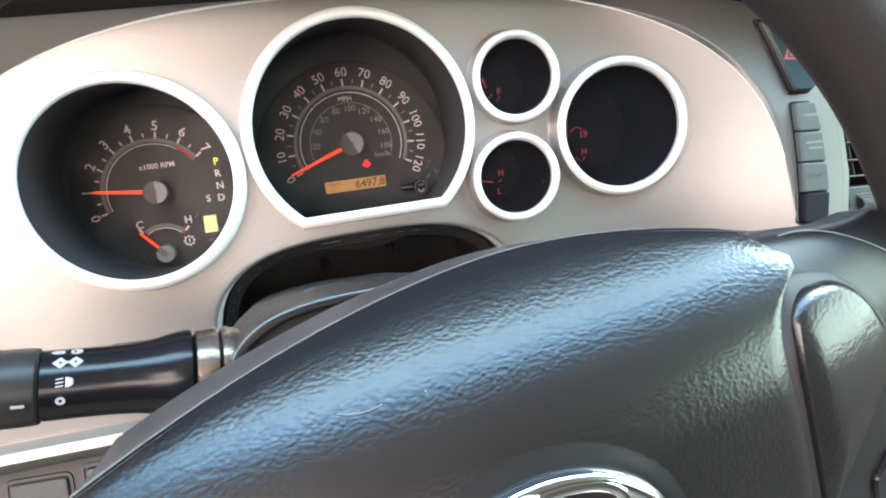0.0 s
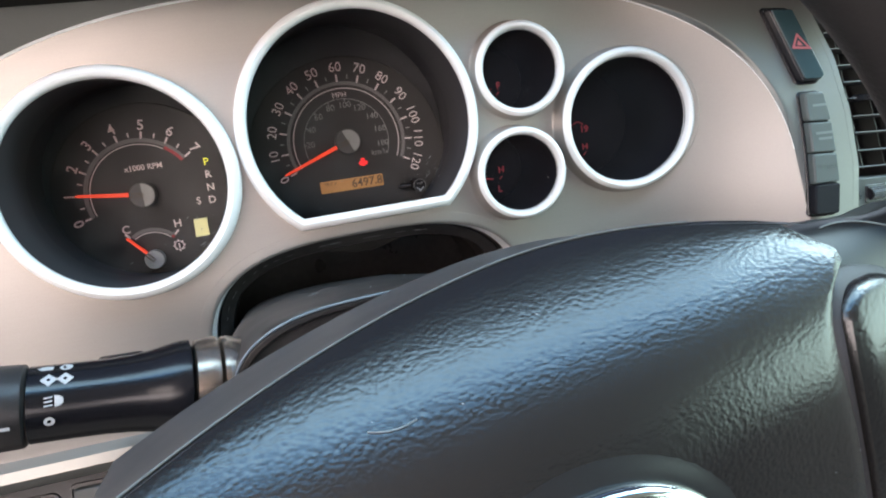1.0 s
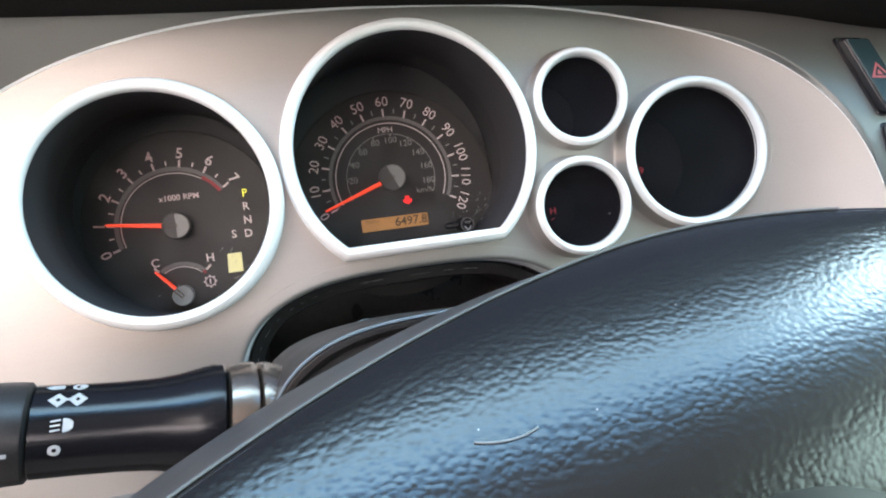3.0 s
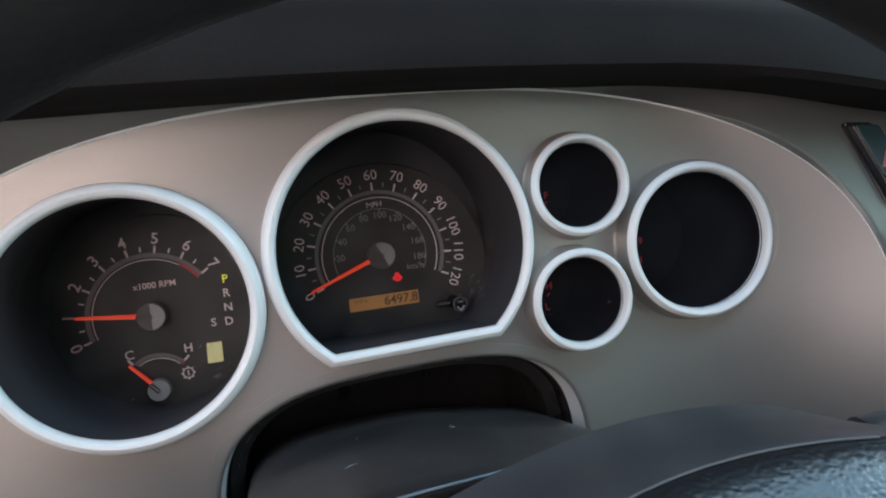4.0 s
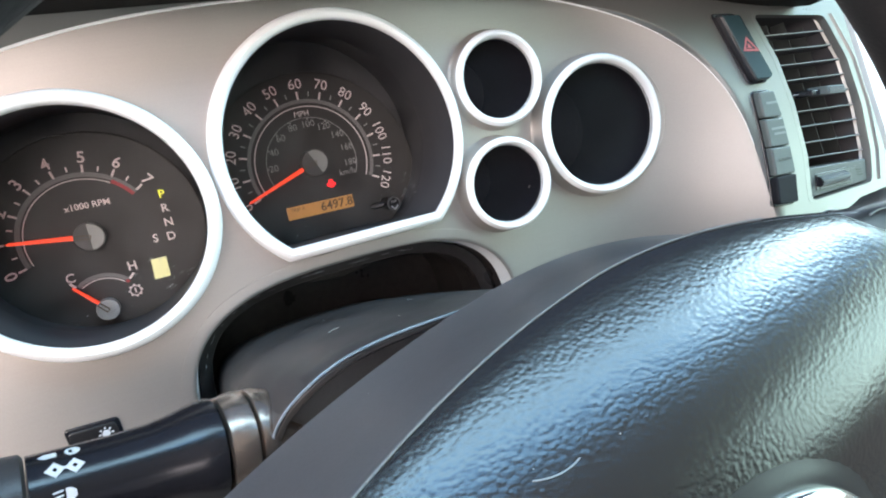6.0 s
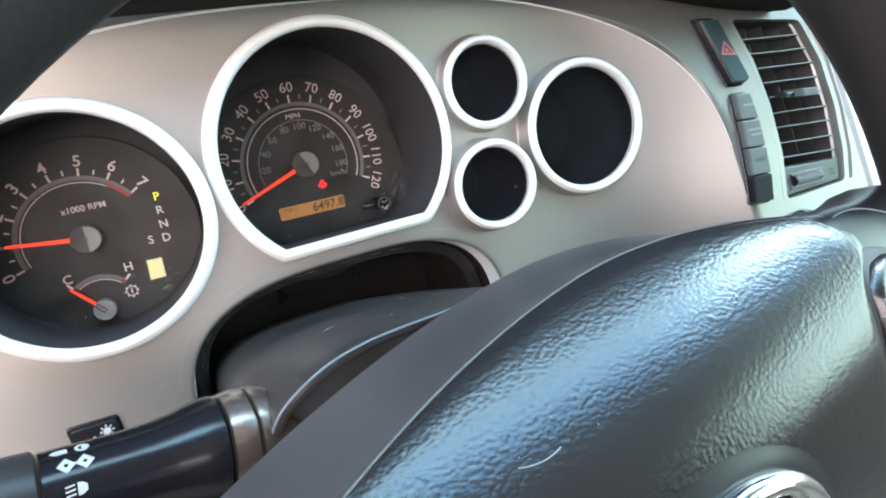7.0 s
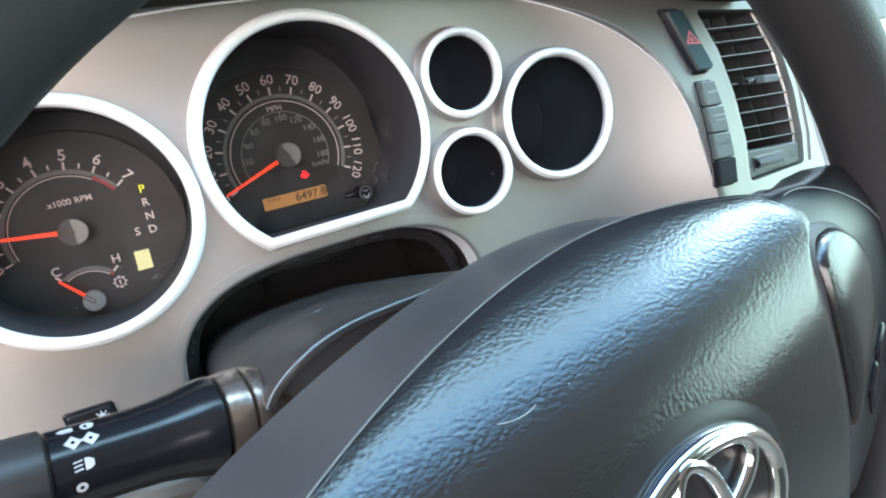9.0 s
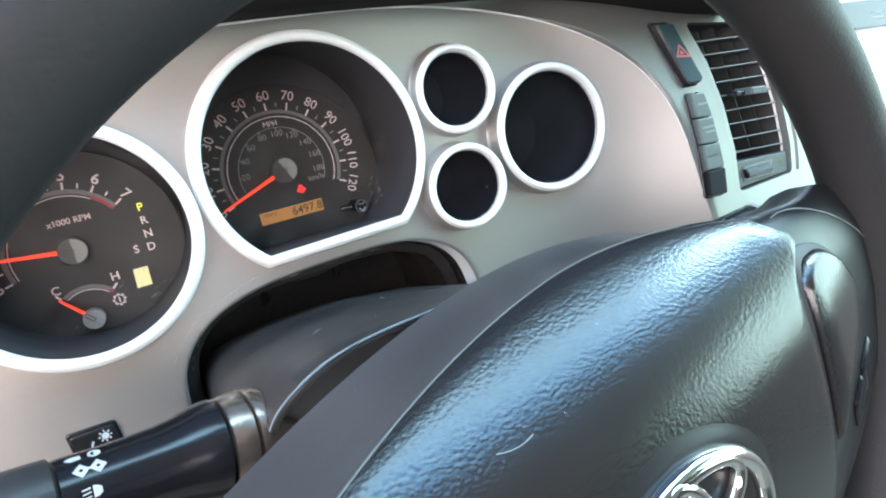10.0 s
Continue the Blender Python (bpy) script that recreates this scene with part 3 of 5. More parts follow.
def tachometer():
    cx, cz, y = -0.1256, -0.0144, -0.008
    g = thing("tachometer", (-0.1229, -0.082, -0.0068), "round tachometer with silver ring, red needle near one", "gauge", "gauges of the cluster")
    part("ring", swept(TACH, ring_profile(-0.0821, 0.0065, -0.068)), RING, g, "bright silver ring")
    housing(g, TACH, -0.080, -0.002, -0.0065)
    part("housing_floor", flat(offset2(TACH, 0.0075), 0.0, 0.001), TUNNEL, g)
    face = part("dial_face", dial_turn(disc(-0.1229, -0.0150, -0.002, y + 0.0012, 0.0540, 0.0532, 96), cx, y), DIAL, g, "dark brown-black printed dial")

    def mark(name, bm, mat, label=""):
        return part(name, dial_turn(bm, cx, y), mat, face, label)

    for v in range(8):
        a = 196.5 - v * 23.1
        mark("numeral", letters(str(v), 0.0082, cx + 0.0405 * math.cos(radians(a)), y, cz + 0.0405 * math.sin(radians(a)), a - 90, 0.00012), WHITE)
        mark("tick", tick(cx, cz, 0.0328, 0.0370, a, 0.0011, y), WHITE)
        if v < 7:
            mark("minor_tick", tick(cx, cz, 0.0340, 0.0366, a - 11.55, 0.0008, y), WHITE)
    mark("scale_band", arc_band(cx, cz, 0.0308, 0.0332, 34, 197, y), BAND, "grey band inside the scale")
    mark("red_zone", arc_band(cx, cz, 0.0296, 0.0314, 34, 57, y - 0.0002), REDPRINT, "red band above six thousand")
    mark("scale_line", arc_band(cx, cz, 0.0294, 0.0299, 57, 197, y), WHITE)
    mark("unit_print", letters("x1000 RPM", 0.0046, cx + 0.0028, y, cz + 0.0158, 0, 0.00008), WHITE)
    for t, x, z, m in (("P", -0.0875, -0.0004, LIT), ("R", -0.0878, -0.008, WHITE), ("N", -0.0878, -0.0158, WHITE), ("D", -0.0884, -0.0234, WHITE), ("S", -0.0963, -0.0230, WHITE)):
        mark("gear_letter", letters(t, 0.0062, x, y, z, 0, 0.0001), m, "lit yellow gear letter" if t == "P" else "")
    part("gear_display", dial_turn(flat(rounded([(-0.1022, -0.0444), (-0.0942, -0.0444), (-0.0938, -0.0335), (-0.1015, -0.0335)], 0.0004), y - 0.0002, 0.0004), cx, y), PALE, g, "pale yellow lit square display")
    hub_cap(g, cx, cz, y, 0.0074, 90)
    needle(g, cx, cz, y - 0.0042, 0.0070, 0.0356, 172.5, 0.0026, 0.0016, 0.0074)
    # coolant gauge in the foot of the dial
    tx, tz = -0.1275, -0.0534
    mark("scale_band", arc_band(tx, tz, 0.0168, 0.0188, 44, 126, y), BAND)
    mark("scale_line", arc_band(tx, tz, 0.0158, 0.0163, 46, 124, y), WHITE)
    mark("tick", tick(tx, tz, 0.0185, 0.0222, 43, 0.0012, y), WHITE)
    mark("tick", tick(tx, tz, 0.0185, 0.0222, 129, 0.0012, y), WHITE)
    mark("red_zone", arc_band(tx, tz, 0.0164, 0.0178, 40, 46, y - 0.0002), REDPRINT)
    mark("gauge_letter", letters("C", 0.0066, -0.1404, y, -0.0338, 0, 0.0001), WHITE)
    mark("gauge_letter", letters("H", 0.0066, -0.1110, y, -0.0345, 0, 0.0001), WHITE)
    gear = [arc_band(-0.1128, -0.0477, 0.0023, 0.0029, 0, 360, y, n=32), flat([(-0.1132, -0.0491), (-0.1124, -0.0491), (-0.1124, -0.0463), (-0.1132, -0.0463)], y)]
    gear += [tick(-0.1128, -0.0477, 0.0028, 0.0036, k * 45, 0.0010, y) for k in range(8)]
    mark("temperature_symbol", merged(gear), WHITE)
    part("coolant_cap", disc(tx, tz, y, y - 0.0055, 0.0056, 0.0051), GREYCAP, g, "small grey needle hub cap")
    needle(g, tx, tz, y - 0.0038, 0.0052, 0.0198, 130, 0.0020, 0.0013, 0.0056)
    dusty_cover(g, offset2(TACH, 0.0022), -0.036, ((-0.092, -0.040, 0.010, 42), (-0.125, -0.050, 0.016, 14)), 22)


def small_gauge(cx, cz, r, y, deep, label, marks, lines, hand):
    lean = Matrix.Translation((cx, y, cz)) @ Matrix.Rotation(radians(-7.5), 4, "Z") @ Matrix.Translation((-cx, -y, -cz))

    def leant(bm):
        """The cup faces the driver, some degrees off the bezel."""
        bm.transform(lean)
        return bm

    g = thing("small_gauge", (cx, y, cz), label, "gauge", "gauges of the cluster")
    path = circle2(cx, cz, r, 80)
    w = 0.0042 if r < 0.03 else 0.0048
    part("ring", leant(swept(path, [(-0.0005, y + 0.005), (0.0, y + 0.002), (0.12 * w, y + 0.0005), (0.3 * w, y - 0.0003), (0.55 * w, y - 0.0004), (0.8 * w, y + 0.0006), (w, y + 0.0028)])), RING, g, "bright silver ring")
    front = [lean @ Vector((x, y + 0.0026, z)) for x, z in offset2(path, w - 0.0002)]
    foot = [Vector((x, bezel_y(x, z), z)) for x, z in offset2(path, w + 0.0014)]
    skirt = [Vector((x, bezel_y(x, z) + 0.001, z)) for x, z in offset2(path, w + 0.0032)]
    rows = [front, [a.lerp(b, 0.5) for a, b in zip(front, foot)], [a.lerp(b, 0.85) for a, b in zip(front, foot)], [b + Vector((0, -0.0004, 0)) for b in foot], skirt]
    part("collar", loops(rows), SILVER, g, "satin silver collar standing off the bezel")
    part("housing", leant(swept(path, [(-0.0004, y + 0.0035), (0.001, deep), (0.001, deep + 0.003)], cap_end=True)), WELL, g, "matt black deep housing")
    face = part("dial_face", leant(disc(cx, cz, deep, deep - 0.002, r - 0.001, r - 0.002)), WELL, g)
    cover = part("cover", leant(disc(cx, cz, y + 0.0095, y + 0.0080, r + 0.0002, r - 0.0006, 64, 0.0003)), LENS, g, "smoked clear gauge cover")
    cover.visible_shadow = False
    for t, x, z, size in marks:
        part("dial_print", leant(letters(t, size, x, deep - 0.0024, z, 0, 0.00008)), DIMRED, face, "dim red dial print")
    for line in lines:
        part("dial_mark", leant(tube([(x, deep - 0.0024, z) for x, z in line], 0.0003, 5)), DIMRED, face, "dim red dial mark")
    (x0, z0), (x1, z1) = hand
    part("needle", leant(tube([(x0, deep - 0.0024, z0), (x1, deep - 0.0024, z1)], [0.0009, 0.0004], 6)), DIMRED, g, "dim red needle")


speedometer()
tachometer()
small_gauge(*CUPS[0][:3], CUPS[0][3], -0.008, "small dark fuel gauge in a silver collar", [("F", 0.0969, 0.0226, 0.0062)], [[(0.0950, 0.0167), (0.0972, 0.0190)], [(0.0888, 0.0185), (0.0918, 0.0214)]], ((0.0860, 0.0330), (0.0880, 0.0260)))
small_gauge(*CUPS[1][:3], CUPS[1][3], -0.008, "small dark oil gauge in a silver collar", [("H", 0.0914, -0.0339, 0.0062), ("L", 0.0890, -0.0469, 0.0062)], [[(0.0895, -0.0401), (0.0916, -0.0382)]], ((0.0714, -0.0365), (0.0849, -0.0395)))
small_gauge(*CUPS[2][:3], CUPS[2][3], -0.008, "medium dark twin gauge in a silver collar", [("19", 0.1581, -0.0147, 0.0066), ("H", 0.1577, -0.0271, 0.0062)], [[(0.1483, -0.0116), (0.1517, -0.0093), (0.1546, -0.0089), (0.1576, -0.0112)], [(0.1560, -0.0331), (0.1582, -0.0306)], [(0.1506, -0.0300), (0.1524, -0.0322), (0.1543, -0.0336)]], ((0.1451, -0.0150), (0.1465, -0.0011)))


# ---- switches and vent ----
def centre_plate(poly, r, h):
    return plate(rounded(poly, r, 4), centre_y, h)


def on_centre(bm_pts, h):
    bm = bmesh.new()
    bm.faces.new([bm.verts.new((x, centre_y(x, z) - h, z)) for x, z in bm_pts])
    return bm


def bar_marks(cx, cz, rows, h):
    """Unreadable print as plain bars."""
    out = []
    for dz, w in rows:
        out.append(on_centre([(cx - w / 2, cz + dz - 0.0007), (cx + w / 2, cz + dz - 0.0010), (cx + w / 2, cz + dz + 0.0004), (cx - w / 2, cz + dz + 0.0007)], h))
    return merged(out)


def hazard_switch():
    g = thing("hazard_switch", (0.249, -0.117, 0.018), "tall dark hazard switch with a red triangle", "switch")
    outline = [(0.2446, -0.0042), (0.2560, -0.0046), (0.2590, -0.0020), (0.2482, 0.0378), (0.2332, 0.0396)]
    part("bezel", swept(rounded(outline, 0.002), [(0.0012, -0.003), (0.0012, 0.0004), (0.0004, 0.0008), (-0.0006, 0.0004), (-0.0008, -0.004)], centre_y), BLACK, g, "black surround")
    body = part("button", centre_plate(offset2(outline, -0.0006), 0.002, 0.0046), BLACK, g, "black button body")
    part("button_face", centre_plate([(0.2462, -0.0026), (0.2562, -0.0034), (0.2584, -0.0014), (0.2478, 0.0372), (0.2350, 0.0386)], 0.0014, 0.0050), HAZFACE, body, "dark teal glossy button face")
    tri = [(0.2421, 0.0152), (0.2536, 0.0136), (0.2467, 0.0237)]
    inner = [(0.2441, 0.0162), (0.2512, 0.0152), (0.2468, 0.0216)]
    part("triangle", merged([on_centre([tri[i], tri[(i + 1) % 3], inner[(i + 1) % 3], inner[i]], 0.0053) for i in range(3)] + [on_centre([(0.2455, 0.0167), (0.2490, 0.0162), (0.2468, 0.0196)], 0.0053)]), HAZARD, g, "red warning triangle")


def side_buttons():
    left = [(0.2442, -0.0100), (0.2429, -0.0268), (0.2413, -0.0444), (0.2388, -0.0617), (0.2350, -0.0784)]
    right = [(0.2562, -0.0108), (0.2571, -0.0277), (0.2560, -0.0454), (0.2542, -0.0621), (0.2499, -0.0794)]
    words = ([(0.0, 0.008)], [(0.0016, 0.010), (-0.0016, 0.008)], None, [])
    for i in range(4):
        a, b, c, d = left[i + 1], right[i + 1], right[i], left[i]
        mx, mz = (a[0] + b[0] + c[0] + d[0]) / 4, (a[1] + b[1] + c[1] + d[1]) / 4
        g = thing("push_button", (mx, centre_y(mx, mz), mz), "dark grey push button with faint print" if i < 3 else "blank dark push button", "button", "column of push buttons")
        quad = [(a[0] + 0.0004, a[1] + 0.0004), (b[0] - 0.0002, b[1] + 0.0004), (c[0] - 0.0002, c[1] - 0.0002), (d[0] + 0.0004, d[1] - 0.0002)]
        body = part("body", centre_plate(quad, 0.0028 if i in (0, 3) else 0.0009, 0.0040), KEYCAP if i < 3 else WELL, g, "key body")
        part("cap", centre_plate([(quad[0][0] + 0.0003, quad[0][1] + 0.0002), (quad[1][0] - 0.0002, quad[1][1] + 0.0002), (quad[2][0] - 0.0002, quad[2][1] - 0.0002), (quad[3][0] + 0.0003, quad[3][1] - 0.0002)], 0.0012, 0.0044), KEYCAP if i < 3 else WELL, body, "smooth grey-green key top" if i < 3 else "brown-black key top")
        if i == 2:
            bm = letters("SETUP", 0.0030, mx + 0.0012, 0, mz + 0.001)
            for v in bm.verts:
                v.co.y = centre_y(v.co.x, v.co.z) - 0.0047
            part("print", bm, FAINT, g)
        elif words[i]:
            part("print", bar_marks(mx + 0.0012, mz + 0.001, words[i], 0.0047), FAINT, g)
    g = thing("button_surround", (0.25, -0.125, -0.045), "black surround of the push buttons", "switch surround")
    part("frame", plate(rounded([(0.2340, -0.0796), (0.2508, -0.0806), (0.2556, -0.0625), (0.2575, -0.0454), (0.2584, -0.0277), (0.2574, -0.0098), (0.2432, -0.0090), (0.2417, -0.0268), (0.2401, -0.0444), (0.2376, -0.0617)], 0.003), centre_y, 0.0006, 0.003), BLACK, g)


def vent_right(z):
    """The right edge of the vent opening at a height."""
    pts = [(0.3134, -0.0801), (0.3195, -0.0606), (0.3236, -0.0311), (0.3232, -0.0007), (0.3153, 0.0287)]
    return float(np.interp(z, [p[1] for p in pts], [p[0] for p in pts]))


def air_vent():
    g = thing("air_vent", (0.295, -0.12, -0.02), "dark louvred air vent in a silver surround", "vent")
    part("frame", swept(VENT, [(0.0034, -0.002), (0.0033, 0.0001), (0.0001, 0.0001), (0.0, -0.0004), (-0.0003, -0.006)], centre_y), TRIM, g, "silver vent surround")
    part("duct", swept(VENT, [(-0.0002, -0.0057), (-0.002, -0.03), (-0.004, -0.055)], centre_y, cap_end=True), TUNNEL, g, "black duct")
    lx = [(0.2717, 0.0224), (0.2736, 0.0125), (0.2760, 0.0025), (0.2775, -0.0074), (0.2785, -0.0172), (0.2784, -0.0276), (0.2776, -0.0371), (0.2761, -0.0473), (0.2749, -0.0567)]
    for i, (x, z) in enumerate(lx):
        z1 = z - 0.0031
        x1 = vent_right(z1) - 0.0022
        rings = []
        for xx, zz in ((x - 0.001, z), (x1 + 0.001, z1)):
            y0 = centre_y(xx, zz) + 0.004
            rings.append([(xx, y0 + dy, zz + dz) for dy, dz in ((0.0, 0.0005), (-0.0006, 0.0), (0.0, -0.0005), (0.013, -0.0016), (0.013, -0.0008))])
        # black blade and pale front edge paint shade and light on grey slats
        blade = part("slat", loops(rings, cap_end=True, cap_start=True), TUNNEL, g)
        part("front_edge", tube([(xx, centre_y(xx, zz) + 0.0034, zz) for xx, zz in ((x - 0.001, z), (x1 + 0.001, z1))], 0.00042, 6), SLAT, blade, "front edge of the slat, coloured pale as if lit")
    for k in range(3):
        x = 0.2880 + 0.0138 * k
        rings = [[(x + dx, centre_y(x, z) + 0.015 + dy, z) for dx, dy in ((-0.0004, 0), (0.0004, 0), (0.0004, 0.010), (-0.0004, 0.010))] for z in (-0.060, 0.030)]
        part("vane", loops(rings, cap_end=True, cap_start=True), BUTTON, g)
    heights = [-0.0795 + 0.1085 * i / 24 for i in range(25)]
    rows = [[(vent_right(z) + dx, centre_y(vent_right(z) + dx, z) - h, z) for z in heights] for dx, h in ((-0.0012, -0.0062), (0.0012, -0.0030), (0.0040, 0.0002), (0.0056, 0.0010), (0.0066, 0.0006))]
    part("flange", loops(rows, closed=False), TRIM, g, "bright slanting flange beside the louvres")
    tab = plate(rounded([(0.2876, -0.0200), (0.3008, -0.0212), (0.3027, -0.0162), (0.2894, -0.0148)], 0.0012), centre_y, 0.010, 0.003, 0.0012)
    tb = part("slider_tab", tab, KEYCAP, g, "ribbed grey slider tab")
    for k in range(5):
        z = -0.0152 - 0.0009 * k
        part("rib", tube([(0.2890, centre_y(0.2890, z - 0.0006) - 0.0103, z - 0.0006), (0.3005, centre_y(0.3005, z - 0.0018) - 0.0103, z - 0.0018)], 0.00030, 5), SLAT, tb)
    part("tab_stem", plate(rounded([(0.2815, -0.0192), (0.2900, -0.0200), (0.2910, -0.0164), (0.2822, -0.0156)], 0.001), centre_y, 0.005, 0.006), BLACK, tb, "black stem of the slider")
    part("thumbwheel_panel", plate(rounded([(0.2643, -0.0806), (0.3125, -0.0790), (0.3165, -0.0655), (0.2692, -0.0625)], 0.001), centre_y, -0.002, 0.01), BUTTON, g, "grey panel under the louvres")
    slot = [(0.2715, -0.0772), (0.2988, -0.0778), (0.3014, -0.0678), (0.2740, -0.0672)]
    part("thumbwheel_slot", plate(rounded(slot, 0.0008), centre_y, -0.0015, 0.009, 0.0003), BLACK, g, "black slot of the thumbwheel")
    wheel_z = lambda x, a: -0.0724 - 0.02 * (x - 0.2735) + 0.0042 * math.sin(a)
    wheel_y = lambda x, a, r: centre_y(x, -0.0724) + 0.0045 - r * math.cos(a)
    rings = [[(x, wheel_y(x, a, 0.0062), wheel_z(x, a)) for a in [math.pi * (i / 16 - 0.5) for i in range(17)]] for x in (0.2745, 0.2962)]
    tw = part("thumbwheel", loops(rings, closed=False, cap_end=True, cap_start=True), BLACK, g, "ribbed grey thumbwheel")
    for k in range(9):
        a = (k - 4) * 0.29
        part("rib", tube([(x, wheel_y(x, a, 0.0064), wheel_z(x, a)) for x in (0.2747, 0.2960)], 0.00028, 5), SLAT, tw)
    cross = [[(0.2664, -0.0700), (0.2698, -0.0732)], [(0.2698, -0.0700), (0.2664, -0.0732)], [(0.2668, -0.0740), (0.2694, -0.0740)]]
    bars = [[(0.3062, -0.0708 - 0.0016 * k), (0.3098, -0.0712 - 0.0016 * k)] for k in range(3)]
    for name, lines in (("closed_mark", cross), ("open_mark", bars)):
        part(name, merged([tube([(x, centre_y(x, z) + 0.0018, z) for x, z in line], 0.0003, 5) for line in lines]), BLACK, g, "small dark airflow mark")


def dimmer_switch():
    g = thing("dimmer_switch", (-0.143, -0.073, -0.103), "small black dash dimmer switch with white symbol", "switch")
    surf = lambda x, z: bezel_y(x, z)
    quad = [(-0.1500, -0.1240), (-0.1285, -0.1240), (-0.1308, -0.0912), (-0.1518, -0.0898)]
    part("surround", plate(rounded(quad, 0.002), surf, 0.0012), BLACK, g)
    cap = part("cap", plate(rounded(offset2(quad, -0.0014), 0.0016), surf, 0.0030), GLOSS, g, "glossy black rocker")
    y = -0.0754
    marks = [arc_band(-0.1402, -0.0992, 0.0022, 0.0031, 120, 330, y, n=20), arc_band(-0.1365, -0.0962, 0.0, 0.0016, 0, 360, y, n=16)]
    marks += [tick(-0.1365, -0.0962, 0.0020, 0.0029, k * 45, 0.0006, y) for k in range(8)]
    part("symbol", merged(marks), ICON, cap, "white lamp symbol")
    part("arrow", flat([(-0.1420, -0.1105), (-0.1330, -0.1105), (-0.1375, -0.1070)], y), ICON, cap)


def lower_switches():
    for x in (-0.202, -0.165):
        g = thing("lower_switch", (x, -0.075, -0.171), "dark grey blank switch in the lower dash", "switch", "lower dash switches")
        quad = [(x - 0.015, -0.1860), (x + 0.015, -0.1868), (x + 0.015, -0.1575), (x - 0.015, -0.1555)]
        surf = lambda a, z: -0.068 - 0.25 * max(0, -0.15 - z)
        part("surround", swept(rounded(quad, 0.003), [(0.0016, -0.001), (0.0012, 0.0012), (0.0, 0.0012), (-0.0006, -0.002)], surf), SHROUD, g)
        cap = part("cap", plate(rounded(offset2(quad, -0.001), 0.0025), surf, 0.0028), BUTTON, g)
        if x < -0.19:
            part("symbol", merged([tube([(x - 0.005, -0.0755, -0.170), (x + 0.004, -0.0757, -0.170)], 0.0008, 6), tube([(x + 0.002, -0.0765, -0.175), (x + 0.007, -0.0765, -0.175)], 0.0008, 6)]), GREY, cap)


hazard_switch()
side_buttons()
air_vent()
dimmer_switch()
lower_switches()


